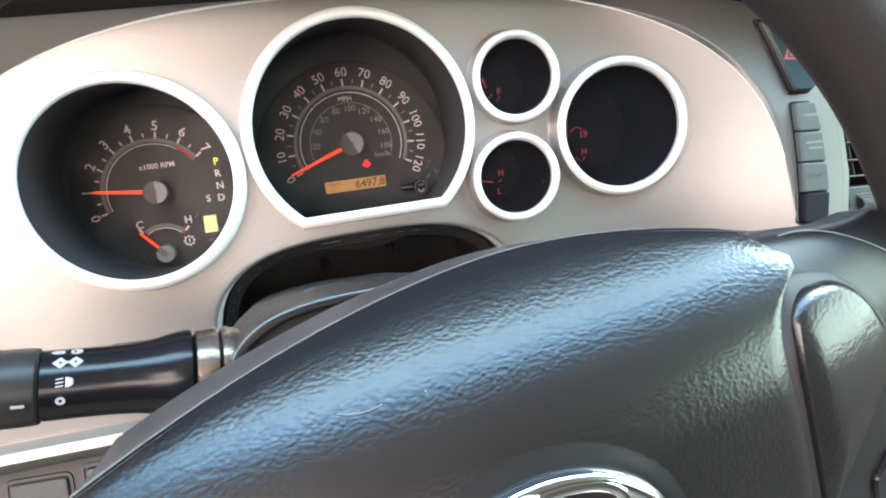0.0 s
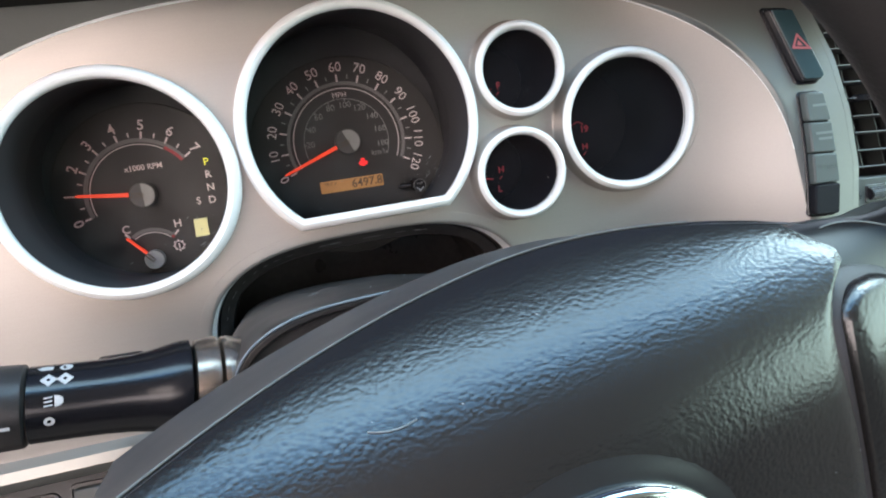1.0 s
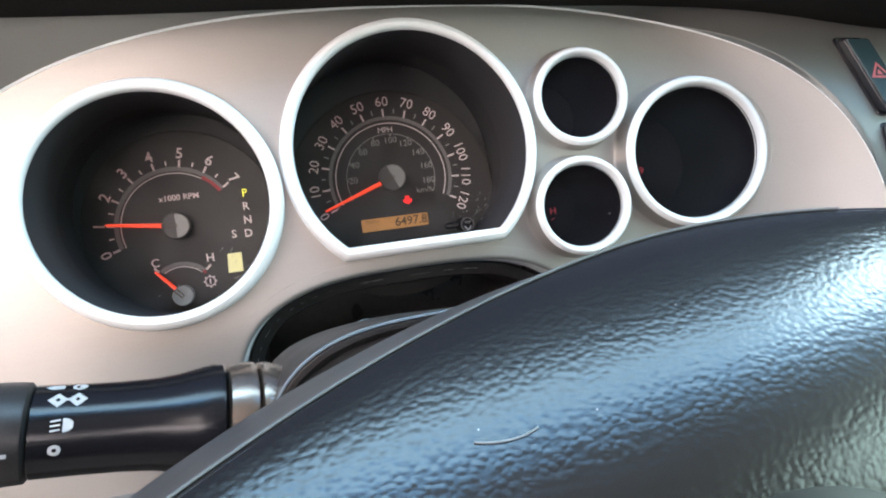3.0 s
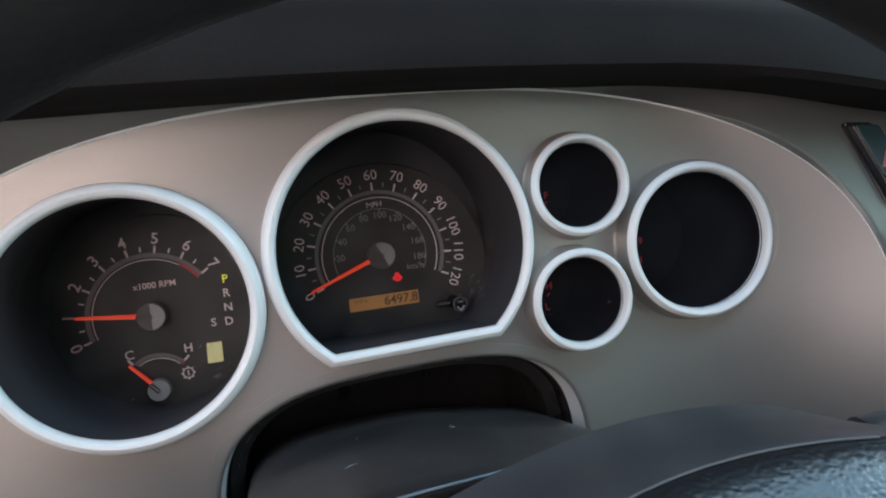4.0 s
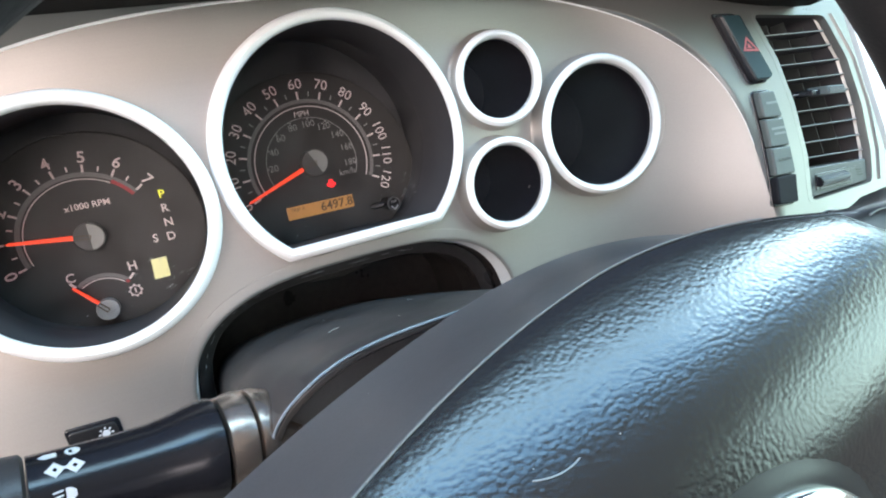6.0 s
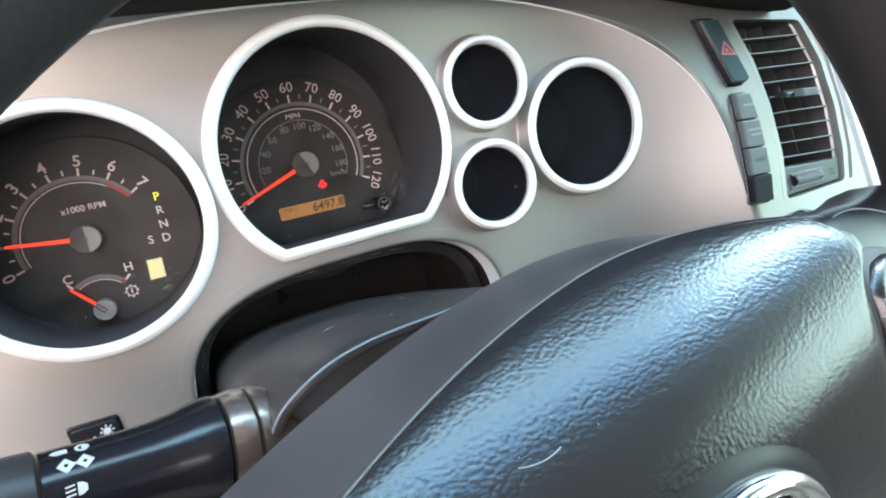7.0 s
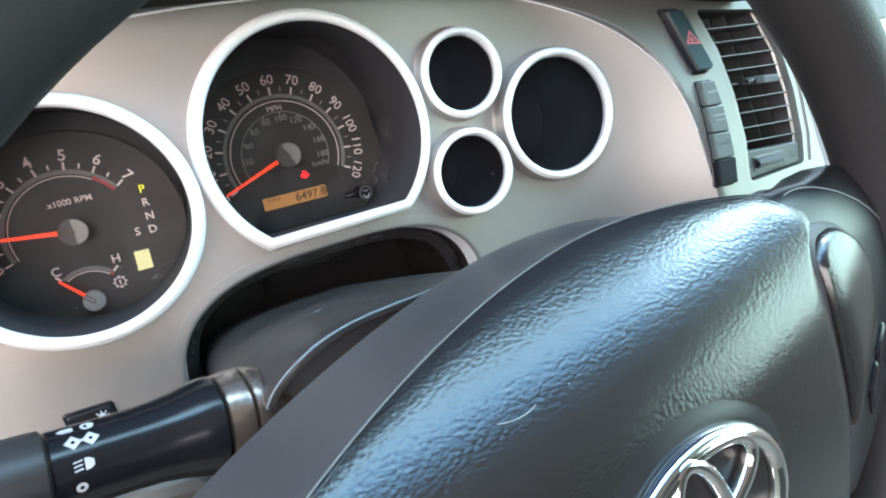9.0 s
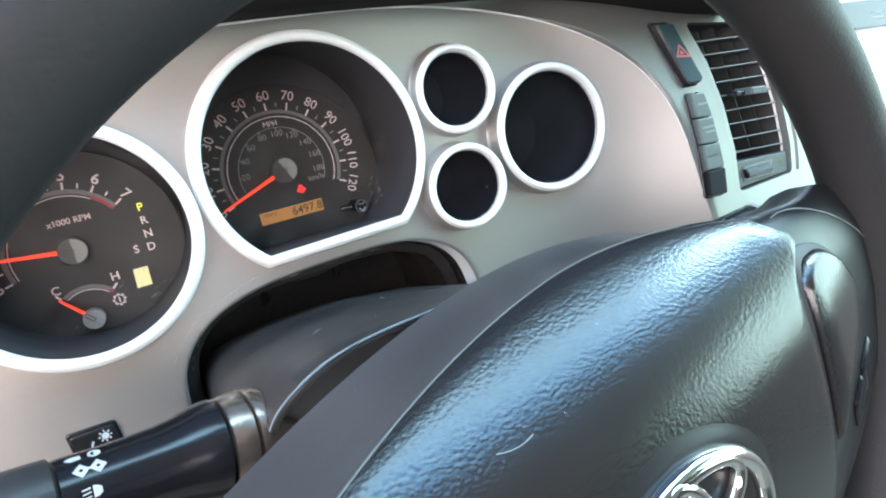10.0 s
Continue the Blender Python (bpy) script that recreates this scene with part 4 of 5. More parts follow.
# ---- steering column ----
def steering_column():
    g = thing("column_shroud", (0, -0.12, -0.12), "dark grey plastic steering column shroud", "column shroud")

    def section(grow, y_of, n=48):
        out = []
        for i in range(n + 1):
            a = math.pi * i / n
            c, t = math.cos(a), math.sin(a)
            h = abs(t) ** 0.42
            y = y_of(h)
            x = (0.0765 + grow + 0.20 * min(0.048, max(0, y + 0.184))) * math.copysign(abs(c) ** 0.42, c) - 0.002
            out.append((x, y, -0.125 + (0.0595 + grow + (0.11 if y < -0.13 else 0.19) * (-0.13 - y)) * h - 0.16 * max(0, x + 0.01) * smooth(-0.19, -0.15, y)))
        return out

    front = lambda h: -0.166 - 0.016 * h ** 3 - 0.024 * h ** 6 * (1 - h ** 6)
    outer = [section(0.0, lambda h, k=k: -0.03 + (front(h) + 0.03) * k / 12) for k in range(13)]
    rim = [section(-0.0008, lambda h: front(h) - 0.0012), section(-0.0022, lambda h: front(h) - 0.0010), section(-0.0030, lambda h: front(h) + 0.0008)]
    inner = [section(-0.0034, lambda h: front(h) + 0.005), section(-0.0046, lambda h: front(h) + 0.008)]
    part("upper_shell", loops(outer + rim + inner, closed=False), SHROUD, g, "dark grained plastic upper shell with a rounded lip")
    # pale blue tube paints the sky's gleam along the lip
    lip = [(x, y, z + 0.0003) for x, y, z in section(0.0, lambda h: front(h) - 0.0008)]
    part("lip_gleam", tube(lip, 0.0005, 6), LIPGLEAM, g, "pale blue line painting the gleam on the shroud lip")
    mouth = inner[-1]
    wall = [[Vector(p).lerp(Vector((-0.002, p[1] + 0.012 * q, -0.127)), q) for p in mouth] for q in (0.0, 0.12, 0.3, 0.55, 0.8)]
    part("front_wall", loops(wall, closed=False), BORDER, g, "dark plastic wall inside the shroud's lip")
    low = [[(x, y, -0.127 - (0.05 * (1 - (x / 0.07) ** 2) if abs(x) < 0.07 else 0)) for x in [-0.0675 + 0.135 * i / 20 for i in range(21)]] for y in (-0.02, -0.10, -0.165)]
    part("lower_shell", loops(low, closed=False), SHROUD, g)
    boss = loops([[(r * math.cos(2 * math.pi * i / 40), y, -0.112 + r * math.sin(2 * math.pi * i / 40)) for i in range(40)] for r, y in ((0.030, -0.05), (0.034, -0.16), (0.045, -0.20), (0.046, -0.225))], cap_end=True)
    part("column_boss", boss, TUNNEL, g)
    # dust and pale scuffs on the shroud and in the recess above it
    rng = random.Random(11)
    bits = []
    edge = offset2(hood_outline(), -0.0064)
    for i in range(26):
        k = int(rng.triangular(14, 58, 50))
        (x0, z0), (x1, z1) = edge[k], edge[k + 1]
        y = rng.uniform(-0.050, -0.047)
        bits.append(tube([(x0, y, z0), ((x0 + x1) / 2, y - 0.0002, (z0 + z1) / 2), (x1, y + rng.uniform(-0.001, 0.001), z1)], [0.00006, rng.uniform(0.0001, 0.0003), 0.00006], 5))
    for i in range(60):
        row, col = outer[rng.randrange(2, 12)], rng.randrange(8, 40)
        p = Vector(row[col]).lerp(Vector(row[col + 1]), rng.random()) + Vector((0, rng.uniform(-0.005, 0.005), 0.0001))
        if i < 9:
            q = Vector(row[col + 1]) - Vector(row[col])
            q = q.normalized() * rng.uniform(0.0015, 0.005) + Vector((0, rng.uniform(-0.002, 0.002), 0))
            bits.append(tube([p, p + 0.5 * q + Vector((0, 0.0004, 0.0001)), p + q], [0.00005, 0.00016, 0.00005], 5))
        else:
            bm = bmesh.new()
            bmesh.ops.create_icosphere(bm, subdivisions=1, radius=rng.uniform(0.00010, 0.00024))
            bmesh.ops.translate(bm, vec=p, verts=bm.verts)
            bits.append(bm)
    du = thing("dust", (0, -0.12, -0.07), "pale dust and scuffs on the column shroud", "dust", kind="stuff")
    part("specks", merged(bits), DUST, du)


def lathe_line(points, radii, n=28, flatten=1.0):
    return tube(points, radii, n, True, flatten)


def along(a, b, t):
    return tuple(Vector(a).lerp(Vector(b), t))


def turn_stalk():
    a, b = (-0.0800, -0.1560, -0.0890), (-0.1900, -0.1790, -0.0672)
    g = thing("turn_signal_stalk", a, "black turn signal and headlamp stalk with white symbols", "stalk")
    L = (Vector(b) - Vector(a)).length
    at = lambda s: along(a, b, s / L)
    part("collar", lathe_line([at(s) for s in (0.0068, 0.0076, 0.0090, 0.0120, 0.0155, 0.0163)], [0.0160, 0.0182, 0.0183, 0.0179, 0.0172, 0.0150]), COLLAR, g, "grey-brown satin collar at the column")
    part("collar_ring", lathe_line([at(s) for s in (-0.012, -0.010, 0.001, 0.004, 0.0058, 0.0066)], [0.0130, 0.0145, 0.0176, 0.0182, 0.0178, 0.0150]), COLLAR, g, "satin ring between collar and shroud")
    part("lever", lathe_line([at(s) for s in (0.0165, 0.0175, 0.0205, 0.0250, 0.0305, 0.0370, 0.0460, 0.0560, 0.0680)], [0.0150, 0.0178, 0.0177, 0.0166, 0.0151, 0.0140, 0.0134, 0.0132, 0.0132]), BLACK, g, "black lever flaring towards its base")
    kn = part("twist_knob", lathe_line([at(s) for s in (0.0685, 0.0695, 0.074, 0.092, 0.106, 0.110, 0.1115)], [0.0128, 0.0142, 0.0144, 0.0142, 0.0138, 0.0120, 0.0080]), SHROUD, g, "dark grey twist knob")
    # symbols wrapped on the side of the lever that faces the driver
    d = (Vector(b) - Vector(a)).normalized()
    side = Vector((0, -1, 0))
    side = (side - d * side.dot(d)).normalized()
    up = d.cross(side)
    if up.z < 0:
        up = -up

    def wrap(shape, s, ang, r=0.0134):
        """shape: outline in (along, round) metres."""
        out = []
        for p, q in shape:
            phi = radians(ang + 9) + q / r
            out.append(Vector(at(s + 0.0040 - p)) + (side * math.cos(phi) + up * math.sin(phi)) * r)
        bm = bmesh.new()
        bm.faces.new([bm.verts.new(v) for v in out])
        return bm

    def ring(s, ang, r0, r1, n=16):
        out = []
        for i in range(n):
            t0, t1 = 2 * math.pi * i / n, 2 * math.pi * (i + 1) / n
            out.append(wrap([(r0 * math.cos(t0), r0 * math.sin(t0)), (r1 * math.cos(t0), r1 * math.sin(t0)), (r1 * math.cos(t1), r1 * math.sin(t1)), (r0 * math.cos(t1), r0 * math.sin(t1))], s, ang))
        return out

    dia = lambda c: [(c - 0.0024, 0), (c, 0.0016), (c + 0.0024, 0), (c, -0.0016)]
    sym = [("headlamp_symbol", 71, [wrap([(0.0025, -0.0008), (0.0045, -0.0008), (0.0045, 0.0008), (0.0025, 0.0008)], 0.0556, 71), *ring(0.0530, 71, 0.0010, 0.0019), wrap([(-0.0024, 0.0), (-0.0008, -0.0013), (0.0022, -0.0011), (0.0022, 0.0011), (-0.0008, 0.0013)], 0.0590, 71)]),
           ("side_lamp_symbol", 48, [*ring(0.0578, 46, 0.0007, 0.0025, 4), *ring(0.0530, 46, 0.0007, 0.0025, 4), wrap([(-0.001, -0.0004), (0.001, -0.0004), (0.001, 0.0004), (-0.001, 0.0004)], 0.0554, 46)]),
           ("fog_symbol", 13, [wrap([(-0.0004, -0.0019), (0.0010, -0.0017), (0.0021, -0.0008), (0.0021, 0.0008), (0.0010, 0.0017), (-0.0004, 0.0019)], 0.0555, 13), *[wrap([(-0.0034, q - 0.0004), (-0.0010, q - 0.0001), (-0.0010, q + 0.0004), (-0.0034, q + 0.0001)], 0.0555, 13) for q in (-0.0013, 0.0, 0.0013)]]),
           ("off_symbol", -16, ring(0.0575, -16, 0.0006, 0.0016))]
    for name, ang, bits in sym:
        part(name, merged(bits), ICON, g, "white printed symbol")
    part("pointer_mark", wrap([(-0.002, -0.0006), (0.002, -0.0006), (0.002, 0.0006), (-0.002, 0.0006)], 0.0700, -16, 0.0147), ICON, kn)


def wiper_stalk():
    a, b = (0.0760, -0.1700, -0.0900), (0.1850, -0.2020, -0.0780)
    g = thing("wiper_stalk", a, "black wiper stalk with white washer symbol", "stalk")
    L = (Vector(b) - Vector(a)).length
    at = lambda s: along(a, b, s / L)
    part("collar", lathe_line([at(s) for s in (-0.004, 0.003, 0.0115, 0.0125)], [0.0185, 0.0190, 0.0180, 0.0150]), BORDER, g)
    part("lever", lathe_line([at(s) for s in (0.0115, 0.0125, 0.020, 0.030, 0.046, 0.0600)], [0.0150, 0.0170, 0.0160, 0.0120, 0.0098, 0.0098]), BLACK, g)
    part("ring_grip", lathe_line([at(s) for s in (0.0605, 0.0615, 0.072, 0.0735)], [0.0100, 0.0116, 0.0116, 0.0104]), SHROUD, g, "grey ring grip")
    part("tip", lathe_line([at(s) for s in (0.0735, 0.0745, 0.090, 0.110, L - 0.002, L)], [0.0098, 0.0105, 0.0110, 0.0116, 0.0116, 0.0098]), GLOSS, g, "glossy black tip")
    part("end_edge", lathe_line([at(s) for s in (L - 0.0035, L - 0.003, L - 0.0012, L - 0.0008)], [0.0114, 0.0119, 0.0119, 0.0110]), GREYCAP, g, "pale edge at the tip")
    c = Vector(at(0.092)) + Vector((0, -0.0113, 0.0012))
    bits = [arc_band(c.x, c.z, 0.0012, 0.0022, 0, 360, c.y, n=16), arc_band(c.x + 0.0045, c.z + 0.001, 0.0, 0.0016, 0, 360, c.y, n=12)]
    bits += [tick(c.x, c.z, 0.0022, 0.0030, k * 60, 0.0008, c.y) for k in range(6)]
    part("washer_symbol", merged(bits), ICON, g, "white printed symbol")


steering_column()
turn_stalk()
wiper_stalk()

# ---- steering wheel ----
WHEEL = Matrix.Translation((-0.0013, -0.2701, -0.1092)) @ pose(0, 0, 0, -4.4, 0, 2.8) @ Matrix.Rotation(radians(-9.5), 4, "Y")


def crown(v):
    """How far the wheel's centre stands towards the driver: flat below, rolling over towards the seam at its top."""
    return 0.0190 - 0.039 * (max(0.0, v - 0.005) / 0.062) ** 2.2 - 0.02 * (max(0.0, -v) / 0.115) ** 2


def pad_w(u, v):
    return crown(v) - 0.15 * u * u


def spoke_w(u, v):
    return crown(v) - 0.0060 - 0.14 * max(0.0, abs(u) - 0.10)


def pad_top(u):
    return 0.0672 - (2.4 if u > 0.015 else 1.25) * (u - 0.015) ** 2


def pad_side(v):
    """The pad's flank, which swings out to a wing under its upper corner."""
    return 0.0878 + 0.0145 * max(0.0, (v - 0.008) / 0.026) ** 3 - 0.003 * max(0.0, -v / 0.056) ** 2


def pad_outline(n=44):
    """The pad's edge from its upper right corner over the top to the left and round the foot, counter-clockwise."""
    c = 0.1075
    edge_top = lambda u: pad_top(u) - 0.0075 * smooth(0.096, c, abs(u))
    top = [(c - 2 * c * i / n, edge_top(c - 2 * c * i / n)) for i in range(n + 1)]
    left, right = [], []
    for i in range(1, n):
        v = 0.035 - (0.035 + 0.070) * i / n
        left.append((-pad_side(v), v))
        right.append((pad_side(v), v))
    foot = [(-pad_side(-0.07) * math.cos(math.pi * i / 24), -0.070 - 0.03 * math.sin(math.pi * i / 24)) for i in range(25)]
    corner = [(0.1035, 0.0345), (0.1066, 0.0362)]
    return top + [(-x, z) for x, z in corner[::-1]] + left + foot + right[::-1] + corner


def pillow(poly, centre, surf, edge, walls, n=12, puff=0.0):
    """A cushion over an outline in the wheel's plane: it follows surf, drops by edge at its rim and goes back by the walls' (outset, depth)."""
    cu, cv = centre
    rings = []
    for k in range(1, n + 1):
        q = 1 - (1 - k / n) ** 1.25
        row = []
        for u, v in poly:
            uu, vv = cu + (u - cu) * q, cv + (v - cv) * q
            row.append((uu, -surf(uu, vv) - puff * (1 - q ** 3) + edge * max(0.0, (q - 0.94) / 0.06) ** 2, vv))
        rings.append(row)
    for d, back in walls:
        rings.append([(u, -surf(*e) + edge + back, v) for (u, v), e in zip(offset2(poly, d), poly)])
    bm = loops(rings)
    bm.faces.new(list(bm.verts)[:len(poly)])
    return bm


def shell_point(u, k):
    """A point of the smooth shell behind the pad, k metres behind the seam."""
    deep = 0.072 + pad_w(u, pad_top(u))
    t = k / 0.0525
    return (u, -(pad_w(u, pad_top(u)) - deep * t), pad_top(u) - 0.0060 * t - 0.0022 * math.sin(math.pi * min(1.0, t)))


def steering_wheel():
    g = thing("steering_wheel", tuple(WHEEL.translation), "black leather steering wheel with a grained airbag pad", "steering wheel")

    def put(name, bm, mat, parent=g, label="", **kw):
        bm.transform(WHEEL)
        return part(name, bm, mat, parent, label, **kw)

    R, r, n, k = 0.1828, 0.0153, 160, 24
    rings = []
    for i in range(n + 1):
        c, t = math.cos(2 * math.pi * i / n), math.sin(2 * math.pi * i / n)
        fat = [(R + r * math.cos(2 * math.pi * j / k), -0.0011 + 0.0056 * R * c - 0.045 * R * t - r * math.sin(2 * math.pi * j / k)) for j in range(k)]
        rings.append([(d * c - 0.0038, y, d * t - 0.001) for d, y in fat])
    put("rim", loops(rings), RIM, label="worn black leather rim")
    # pad: a cushion that rolls over at its edge
    edge = pad_outline()
    pad = put("hub_pad", pillow(edge, (0.0, 0.0), pad_w, 0.0008, ((-0.0010, 0.0016), (-0.006, 0.005), (-0.012, 0.018)), 34), PAD, label="grained dark vinyl airbag pad")
    # smooth shell behind the top of the pad
    arc = [0.104 - 0.208 * i / 70 for i in range(71)]
    rows = [[(x, y - 0.0004, z - 0.0008) for x, y, z in (shell_point(u, 0.0) for u in arc)]]
    rows += [[shell_point(u, k) for u in arc] for k in (0.0008, 0.004, 0.012, 0.022, 0.032, 0.042, 0.049)]
    rows += [[(x, y + dy, z + dz) for x, y, z in (shell_point(u, 0.0525) for u in arc)] for dy, dz in ((-0.0012, -0.0002), (0.0, -0.0016), (0.0006, -0.005), (-0.001, -0.03))]
    put("back_shell", loops(rows, closed=False), BORDER, label="smooth dark plastic shell behind the pad")
    seam = [Vector(shell_point(u, 0.0003)) + Vector((0, 0, 0.0002)) for u in arc if -0.098 <= u <= 0.075]
    put("pad_seam", tube(seam, 0.00032, 6), SEAM, label="thin pale parting line")
    put("hub_back", loops([[(x * s, y, z * s) for x, z in edge] for s, y in ((0.90, 0.030), (0.84, 0.046), (0.5, 0.060))], cap_end=True), BORDER)
    # side spokes with grained inserts
    for s in (1, -1):
        outer = [(0.080, 0.030), (0.096, 0.0475), (0.118, 0.0440), (0.134, 0.0395), (0.148, 0.0375), (0.162, 0.0375), (0.170, 0.020), (0.172, -0.010), (0.168, -0.050), (0.152, -0.058), (0.130, -0.075), (0.100, -0.085), (0.080, -0.060)]
        flip = lambda pts: [(s * x, z) for x, z in (pts[::-1] if s > 0 else pts)]
        spoke = put("spoke", pillow(rounded(flip(outer), 0.007), (s * 0.13, -0.005), spoke_w, 0.0020, ((0.0, 0.003), (-0.001, 0.012), (-0.004, 0.020)), 14), SATIN, label="smooth dark plastic spoke")
        line = [(s * x, -spoke_w(x, z) - 0.0001, z) for x, z in [(0.1130 + 0.060 * t, 0.0432 - 0.002 * t - 0.044 * t * t) for t in [i / 24 for i in range(25)]]]
        put("spoke_line", tube(line, 0.0003, 6), SEAM, spoke, "thin pale parting line")
        lip = [(0.1005, 0.0340), (0.1120, 0.0325), (0.1230, 0.0280), (0.1315, 0.0170), (0.1365, 0.0040), (0.1320, -0.0095), (0.1180, -0.0215), (0.1000, -0.0345), (0.0900, -0.0500), (0.0885, -0.030), (0.0893, 0.0), (0.0905, 0.015), (0.0945, 0.0280)]
        surround = put("insert_surround", pillow(rounded(flip(lip), 0.004, 4), (s * 0.108, 0.002), lambda u, v: spoke_w(u, v) + 0.0022, 0.0012, ((0.0, 0.002), (0.0, 0.006)), 8), TUNNEL, spoke, "matt dark surround of the insert")
        ins = [(0.1045, 0.0300), (0.1180, 0.0285), (0.1265, 0.0215), (0.1328, 0.0052), (0.1292, -0.0077), (0.1160, -0.0190), (0.0985, -0.0320), (0.0925, -0.0420), (0.0915, -0.0280), (0.0920, 0.0), (0.0928, 0.0130), (0.0965, 0.0250)]
        put("spoke_insert", pillow(rounded(flip(ins), 0.005, 4), (s * 0.109, 0.003), lambda u, v: spoke_w(u, v) + 0.0040, 0.0016, ((0.0, 0.002), (-0.0004, 0.006)), 10, 0.0015), PAD, spoke, "grained insert beside the pad")
        for keys in ([(0.1300, -0.0330), (0.1430, -0.0250), (0.1475, -0.0400), (0.1330, -0.0490)], [(0.1180, -0.0430), (0.1290, -0.0345), (0.1320, -0.0500), (0.1200, -0.0570)]):
            put("spoke_key", pillow(rounded(flip(keys), 0.003), (s * sum(k[0] for k in keys) / 4, sum(k[1] for k in keys) / 4), lambda u, v: spoke_w(u, v) + 0.0016, 0.0008, ((0.0, 0.002), (0.0, 0.004)), 5), BLACK, spoke, "glossy black spoke key")
    for s in (1, -1):
        low = [(s * 0.040, -0.085), (s * 0.075, -0.080), (s * 0.105, -0.148), (s * 0.085, -0.160)]
        put("lower_spoke", swept(rounded(low[::-1] if s > 0 else low, 0.006), [(-0.003, 0.018), (0.0, 0.012), (0.0, 0.0), (-0.003, -0.003)], cap_end=True, cap_start=True), BORDER)
    # emblem: three chrome loops
    def loop_of(cu, cv, a, b, r, w):
        pts = [(cu + a * math.cos(2 * math.pi * i / 48), -(pad_w(cu + a * math.cos(2 * math.pi * i / 48), cv + b * math.sin(2 * math.pi * i / 48)) + w), cv + b * math.sin(2 * math.pi * i / 48)) for i in range(49)]
        return tube(pts, r, 10, False)

    put("emblem_recess", loops([[(0.044 * q * math.cos(2 * math.pi * i / 48), -(pad_w(0.044 * q * math.cos(2 * math.pi * i / 48), -0.009 + 0.0335 * q * math.sin(2 * math.pi * i / 48)) + 0.0007 * smooth(1.0, 0.9, q)), -0.009 + 0.0335 * q * math.sin(2 * math.pi * i / 48)) for i in range(48)] for q in (1.01, 0.97, 0.93, 0.85, 0.7, 0.5, 0.25)], cap_end=True), SATIN, pad, "shallow oval recess")
    em = put("emblem", loop_of(0.0, -0.009, 0.0355, 0.0257, 0.0030, 0.0018), CHROME, pad, "chrome oval badge")
    bm = loop_of(0.0, -0.004, 0.0100, 0.0203, 0.0024, 0.0030)
    put("badge_loop", bm, CHROME, pad, "upright chrome loop of the badge")
    bm = loop_of(0.0, 0.0050, 0.0258, 0.0108, 0.0024, 0.0026)
    put("badge_loop", bm, CHROME, pad, "wide chrome loop of the badge")
    # dust that has settled on the shell and the pad
    rng = random.Random(5)
    specks = []
    for i in range(28):
        u = rng.uniform(-0.10, 0.09)
        if i % 2:
            p = Vector(shell_point(u, rng.uniform(0.004, 0.048)))
        else:
            v = pad_top(u) - rng.uniform(0.004, 0.075)
            p = Vector((u, -pad_w(u, v), v))
        bm = bmesh.new()
        bmesh.ops.create_icosphere(bm, subdivisions=1, radius=rng.uniform(0.00010, 0.00022))
        bmesh.ops.translate(bm, vec=p, verts=bm.verts)
        specks.append(bm)
    du = thing("dust", tuple(WHEEL.translation), "pale dust specks lying on the wheel pad", "dust", kind="stuff")
    put("specks", merged(specks), DUST, du)
    # lint on the pad
    lint = []
    for i in range(11):
        s = i / 10
        u, v = -0.0332 + 0.0112 * s, 0.0476 - 0.0048 * s + 0.0032 * s * s
        lint.append((u, -(pad_w(u, v) + 0.0003), v))
    th = thing("lint_thread", (-0.036, -0.266, -0.068), "pale curled lint thread lying on the pad", "lint")
    put("fibre", tube(lint, 0.0002, 5), FIBRE, th)


steering_wheel()


# ---- centre stack and cab ----
def radio():
    g = thing("radio", (0.46, -0.17, 0.01), "silver-faced radio with a grey display", "radio")
    surf = lambda x, z: centre_y(x, z) + 0.006
    part("faceplate", sheet([0.3445 + 0.30 * i / 30 for i in range(31)], lambda x: -0.30, lambda x: 0.050, 30, surf, [], 0.02), RING, g, "bright silver faceplate")
    part("display", plate(rounded([(0.418, 0.006), (0.560, -0.004), (0.560, 0.020), (0.412, 0.028)], 0.003), surf, 0.003), SMOKE, g, "grey display window")
    part("display_bars", merged([plate(rounded([(0.440, 0.0145 - k), (0.452, 0.0135 - k), (0.452, 0.0155 - k), (0.440, 0.0165 - k)], 0.0005), surf, 0.0034) for k in (0, 0.004)]), GREY, g)
    for k in range(4):
        z = -0.010 - 0.024 * k
        part("key", plate(rounded([(0.430, z - 0.007), (0.470, z - 0.010), (0.470, z + 0.004), (0.430, z + 0.007)], 0.002), surf, 0.004), RING, g)
        part("side_key", plate(rounded([(0.352, z - 0.040), (0.372, z - 0.042), (0.372, z - 0.026), (0.352, z - 0.024)], 0.002), surf, 0.004), GREYCAP if k % 2 else BUTTON, g)


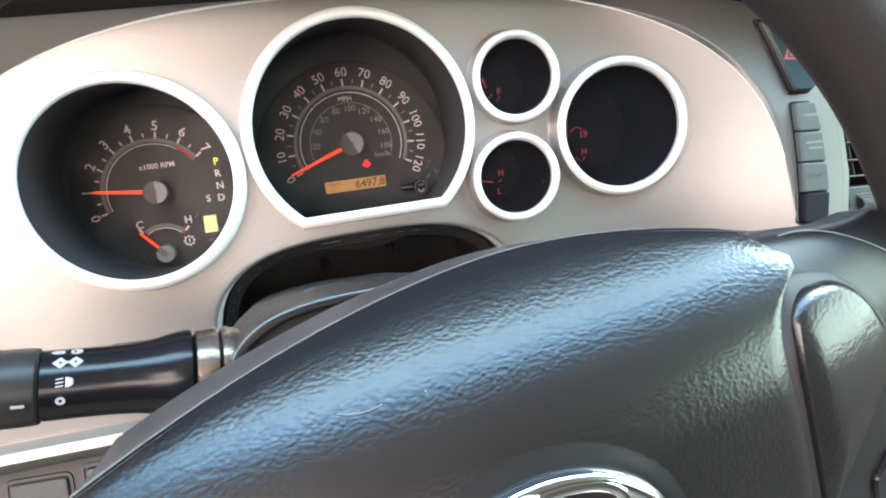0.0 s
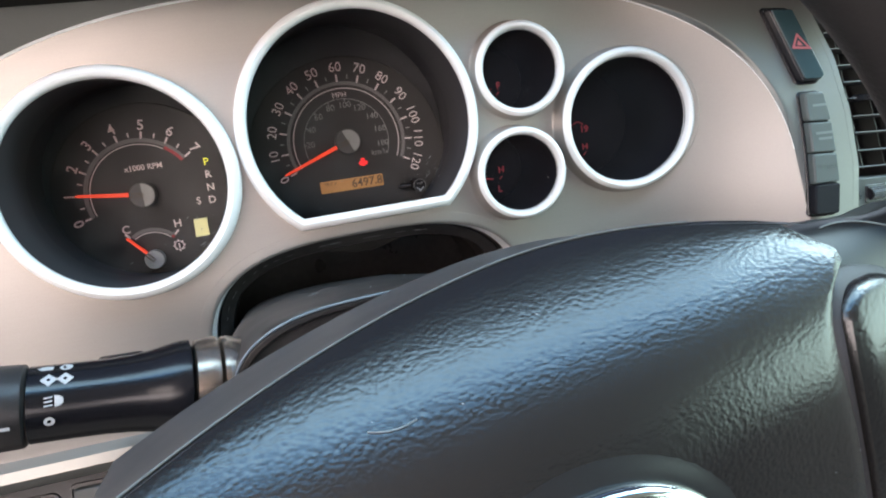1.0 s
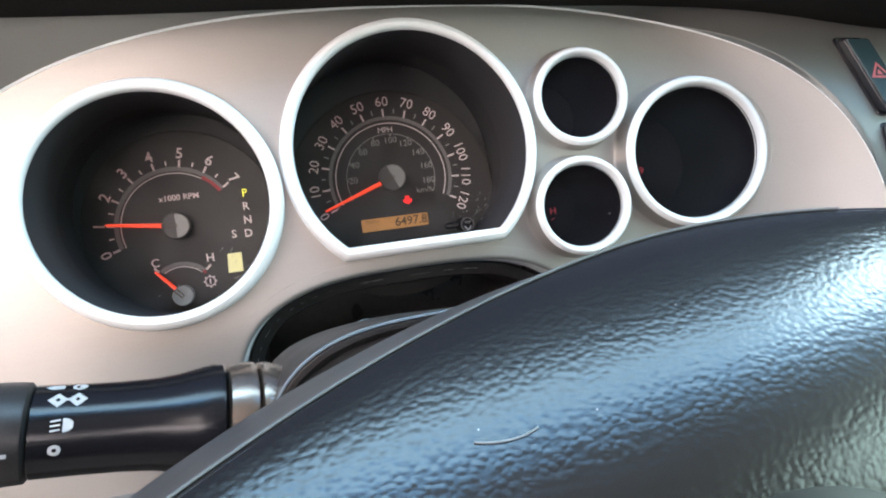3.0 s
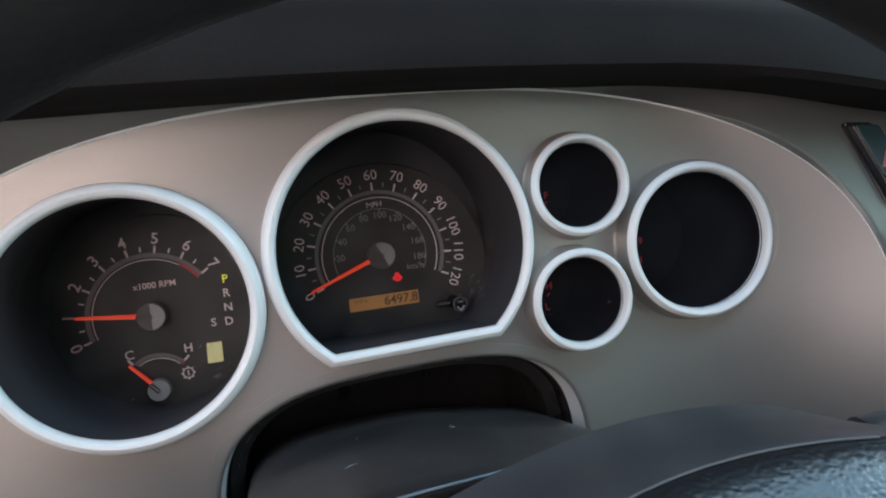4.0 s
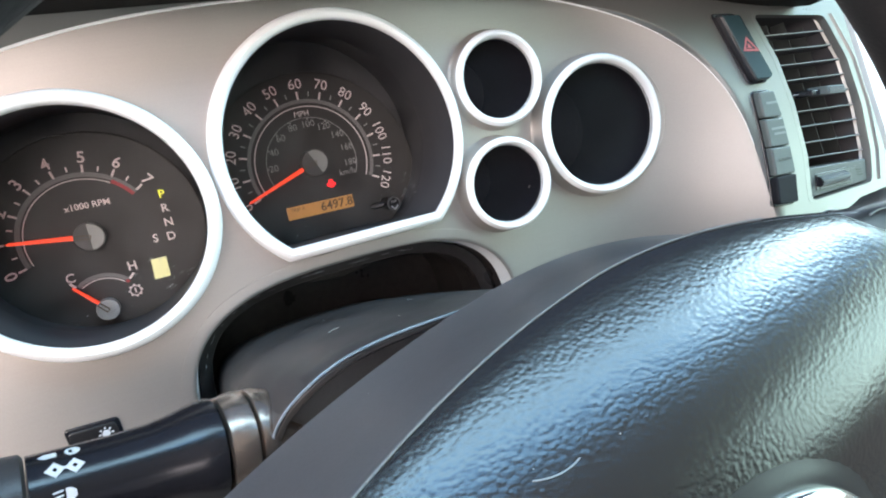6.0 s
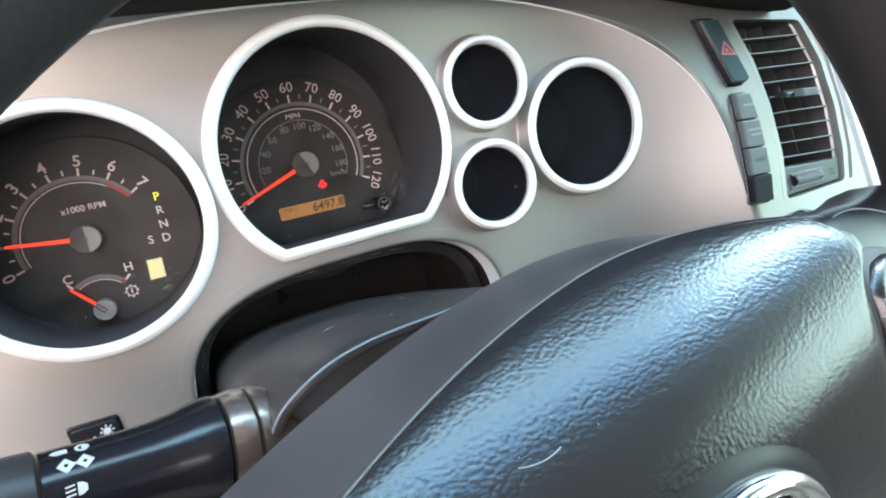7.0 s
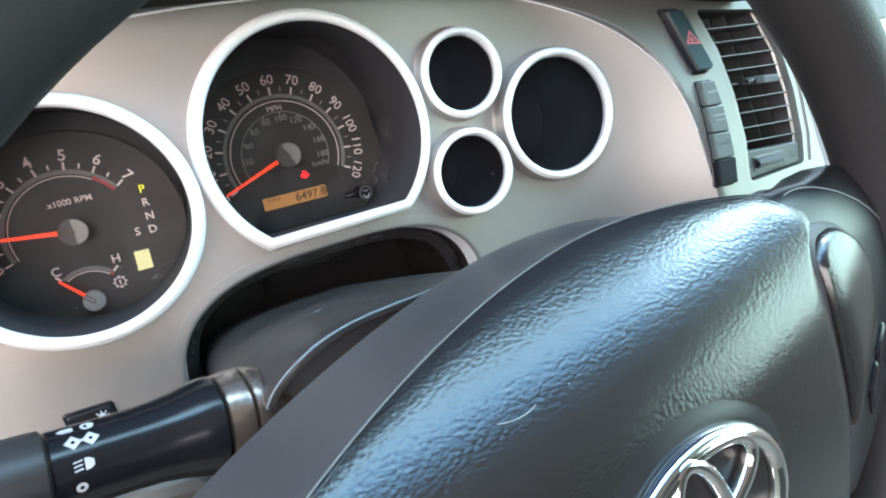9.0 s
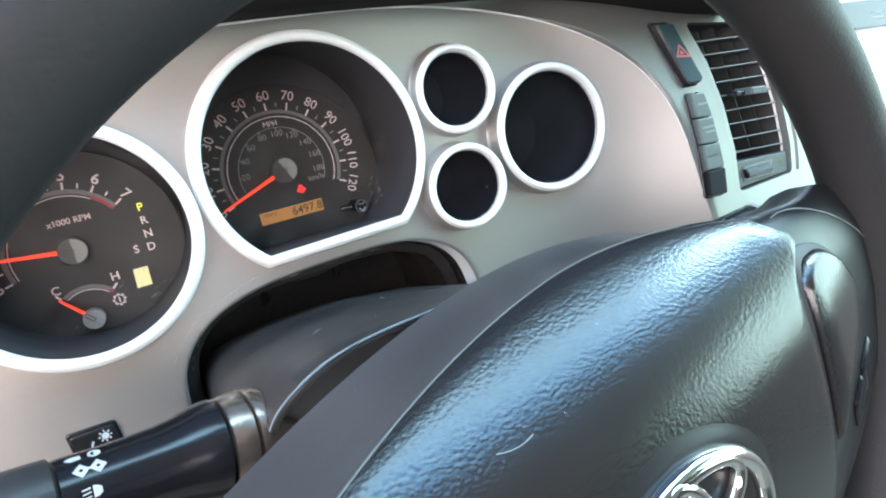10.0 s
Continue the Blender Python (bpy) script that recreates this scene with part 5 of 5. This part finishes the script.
def cab():
    """Plain unseen shell of the cab with its window openings, added to shape the light, in upright axes."""
    def shell(name, boxes, mat, label, category):
        bm = merged([box(*b) for b in boxes])
        me = bpy.data.meshes.new(name)
        bmesh.ops.recalc_face_normals(bm, faces=bm.faces)
        bm.to_mesh(me)
        bm.free()
        me.materials.append(mat)
        tagged(new(name, me), label, category, kind="structure")

    shell("wall_left", [(-0.66, -0.60, -1.76, 0.68, 0.45, 1.20), (-0.66, -0.60, -1.76, -1.10, 1.20, 1.74), (-0.66, -0.60, -1.10, 0.02, 1.67, 1.74)], DOOR, "tan vinyl driver side door below its window", "door wall")
    shell("wall_right", [(1.30, 1.36, -1.76, 0.68, 0.45, 1.06), (1.30, 1.36, -1.76, -1.36, 1.06, 1.74), (1.30, 1.36, -1.36, 0.02, 1.69, 1.74)], DOOR, "tan vinyl passenger side door below its window", "door wall")
    shell("wall_back", [(-0.66, 1.36, -1.76, -1.70, 0.45, 1.30), (-0.66, -0.5, -1.76, -1.70, 1.30, 1.80), (0.0, 1.36, -1.76, -1.70, 1.30, 1.80), (-0.5, 0.0, -1.76, -1.70, 1.66, 1.80)], DARKREAR, "unseen dark cab rear wall, added to cut light on the dials", "cab wall")
    shell("wall_front", [(-0.66, 1.36, 0.62, 0.68, 0.45, 1.22)], DASH, "dark bulkhead under the windscreen", "cab wall")
    shell("ceiling", [(-0.66, 1.36, -1.76, -0.53, 1.74, 1.80)], LINER, "beige cloth headliner up to the windscreen", "headliner")
    shell("floor", [(-0.66, 1.36, -1.76, 0.68, 0.40, 0.45)], CARPET, "brown carpeted floor", "floor")
    shell("dash_top", [(0.37, 1.30, -0.02, 0.64, 1.02, 1.16), (-0.60, -0.44, -0.02, 0.64, 1.02, 1.20)], DASH, "charcoal dash top reaching to the windscreen", "dashboard")
    bm = bmesh.new()
    bmesh.ops.create_grid(bm, x_segments=8, y_segments=8, size=400)
    me = bpy.data.meshes.new("ground")
    bm.to_mesh(me)
    bm.free()
    me.materials.append(EARTH)
    tagged(new("ground", me), "dry pale ground outside the truck", "ground", kind="structure")


radio()
cab()
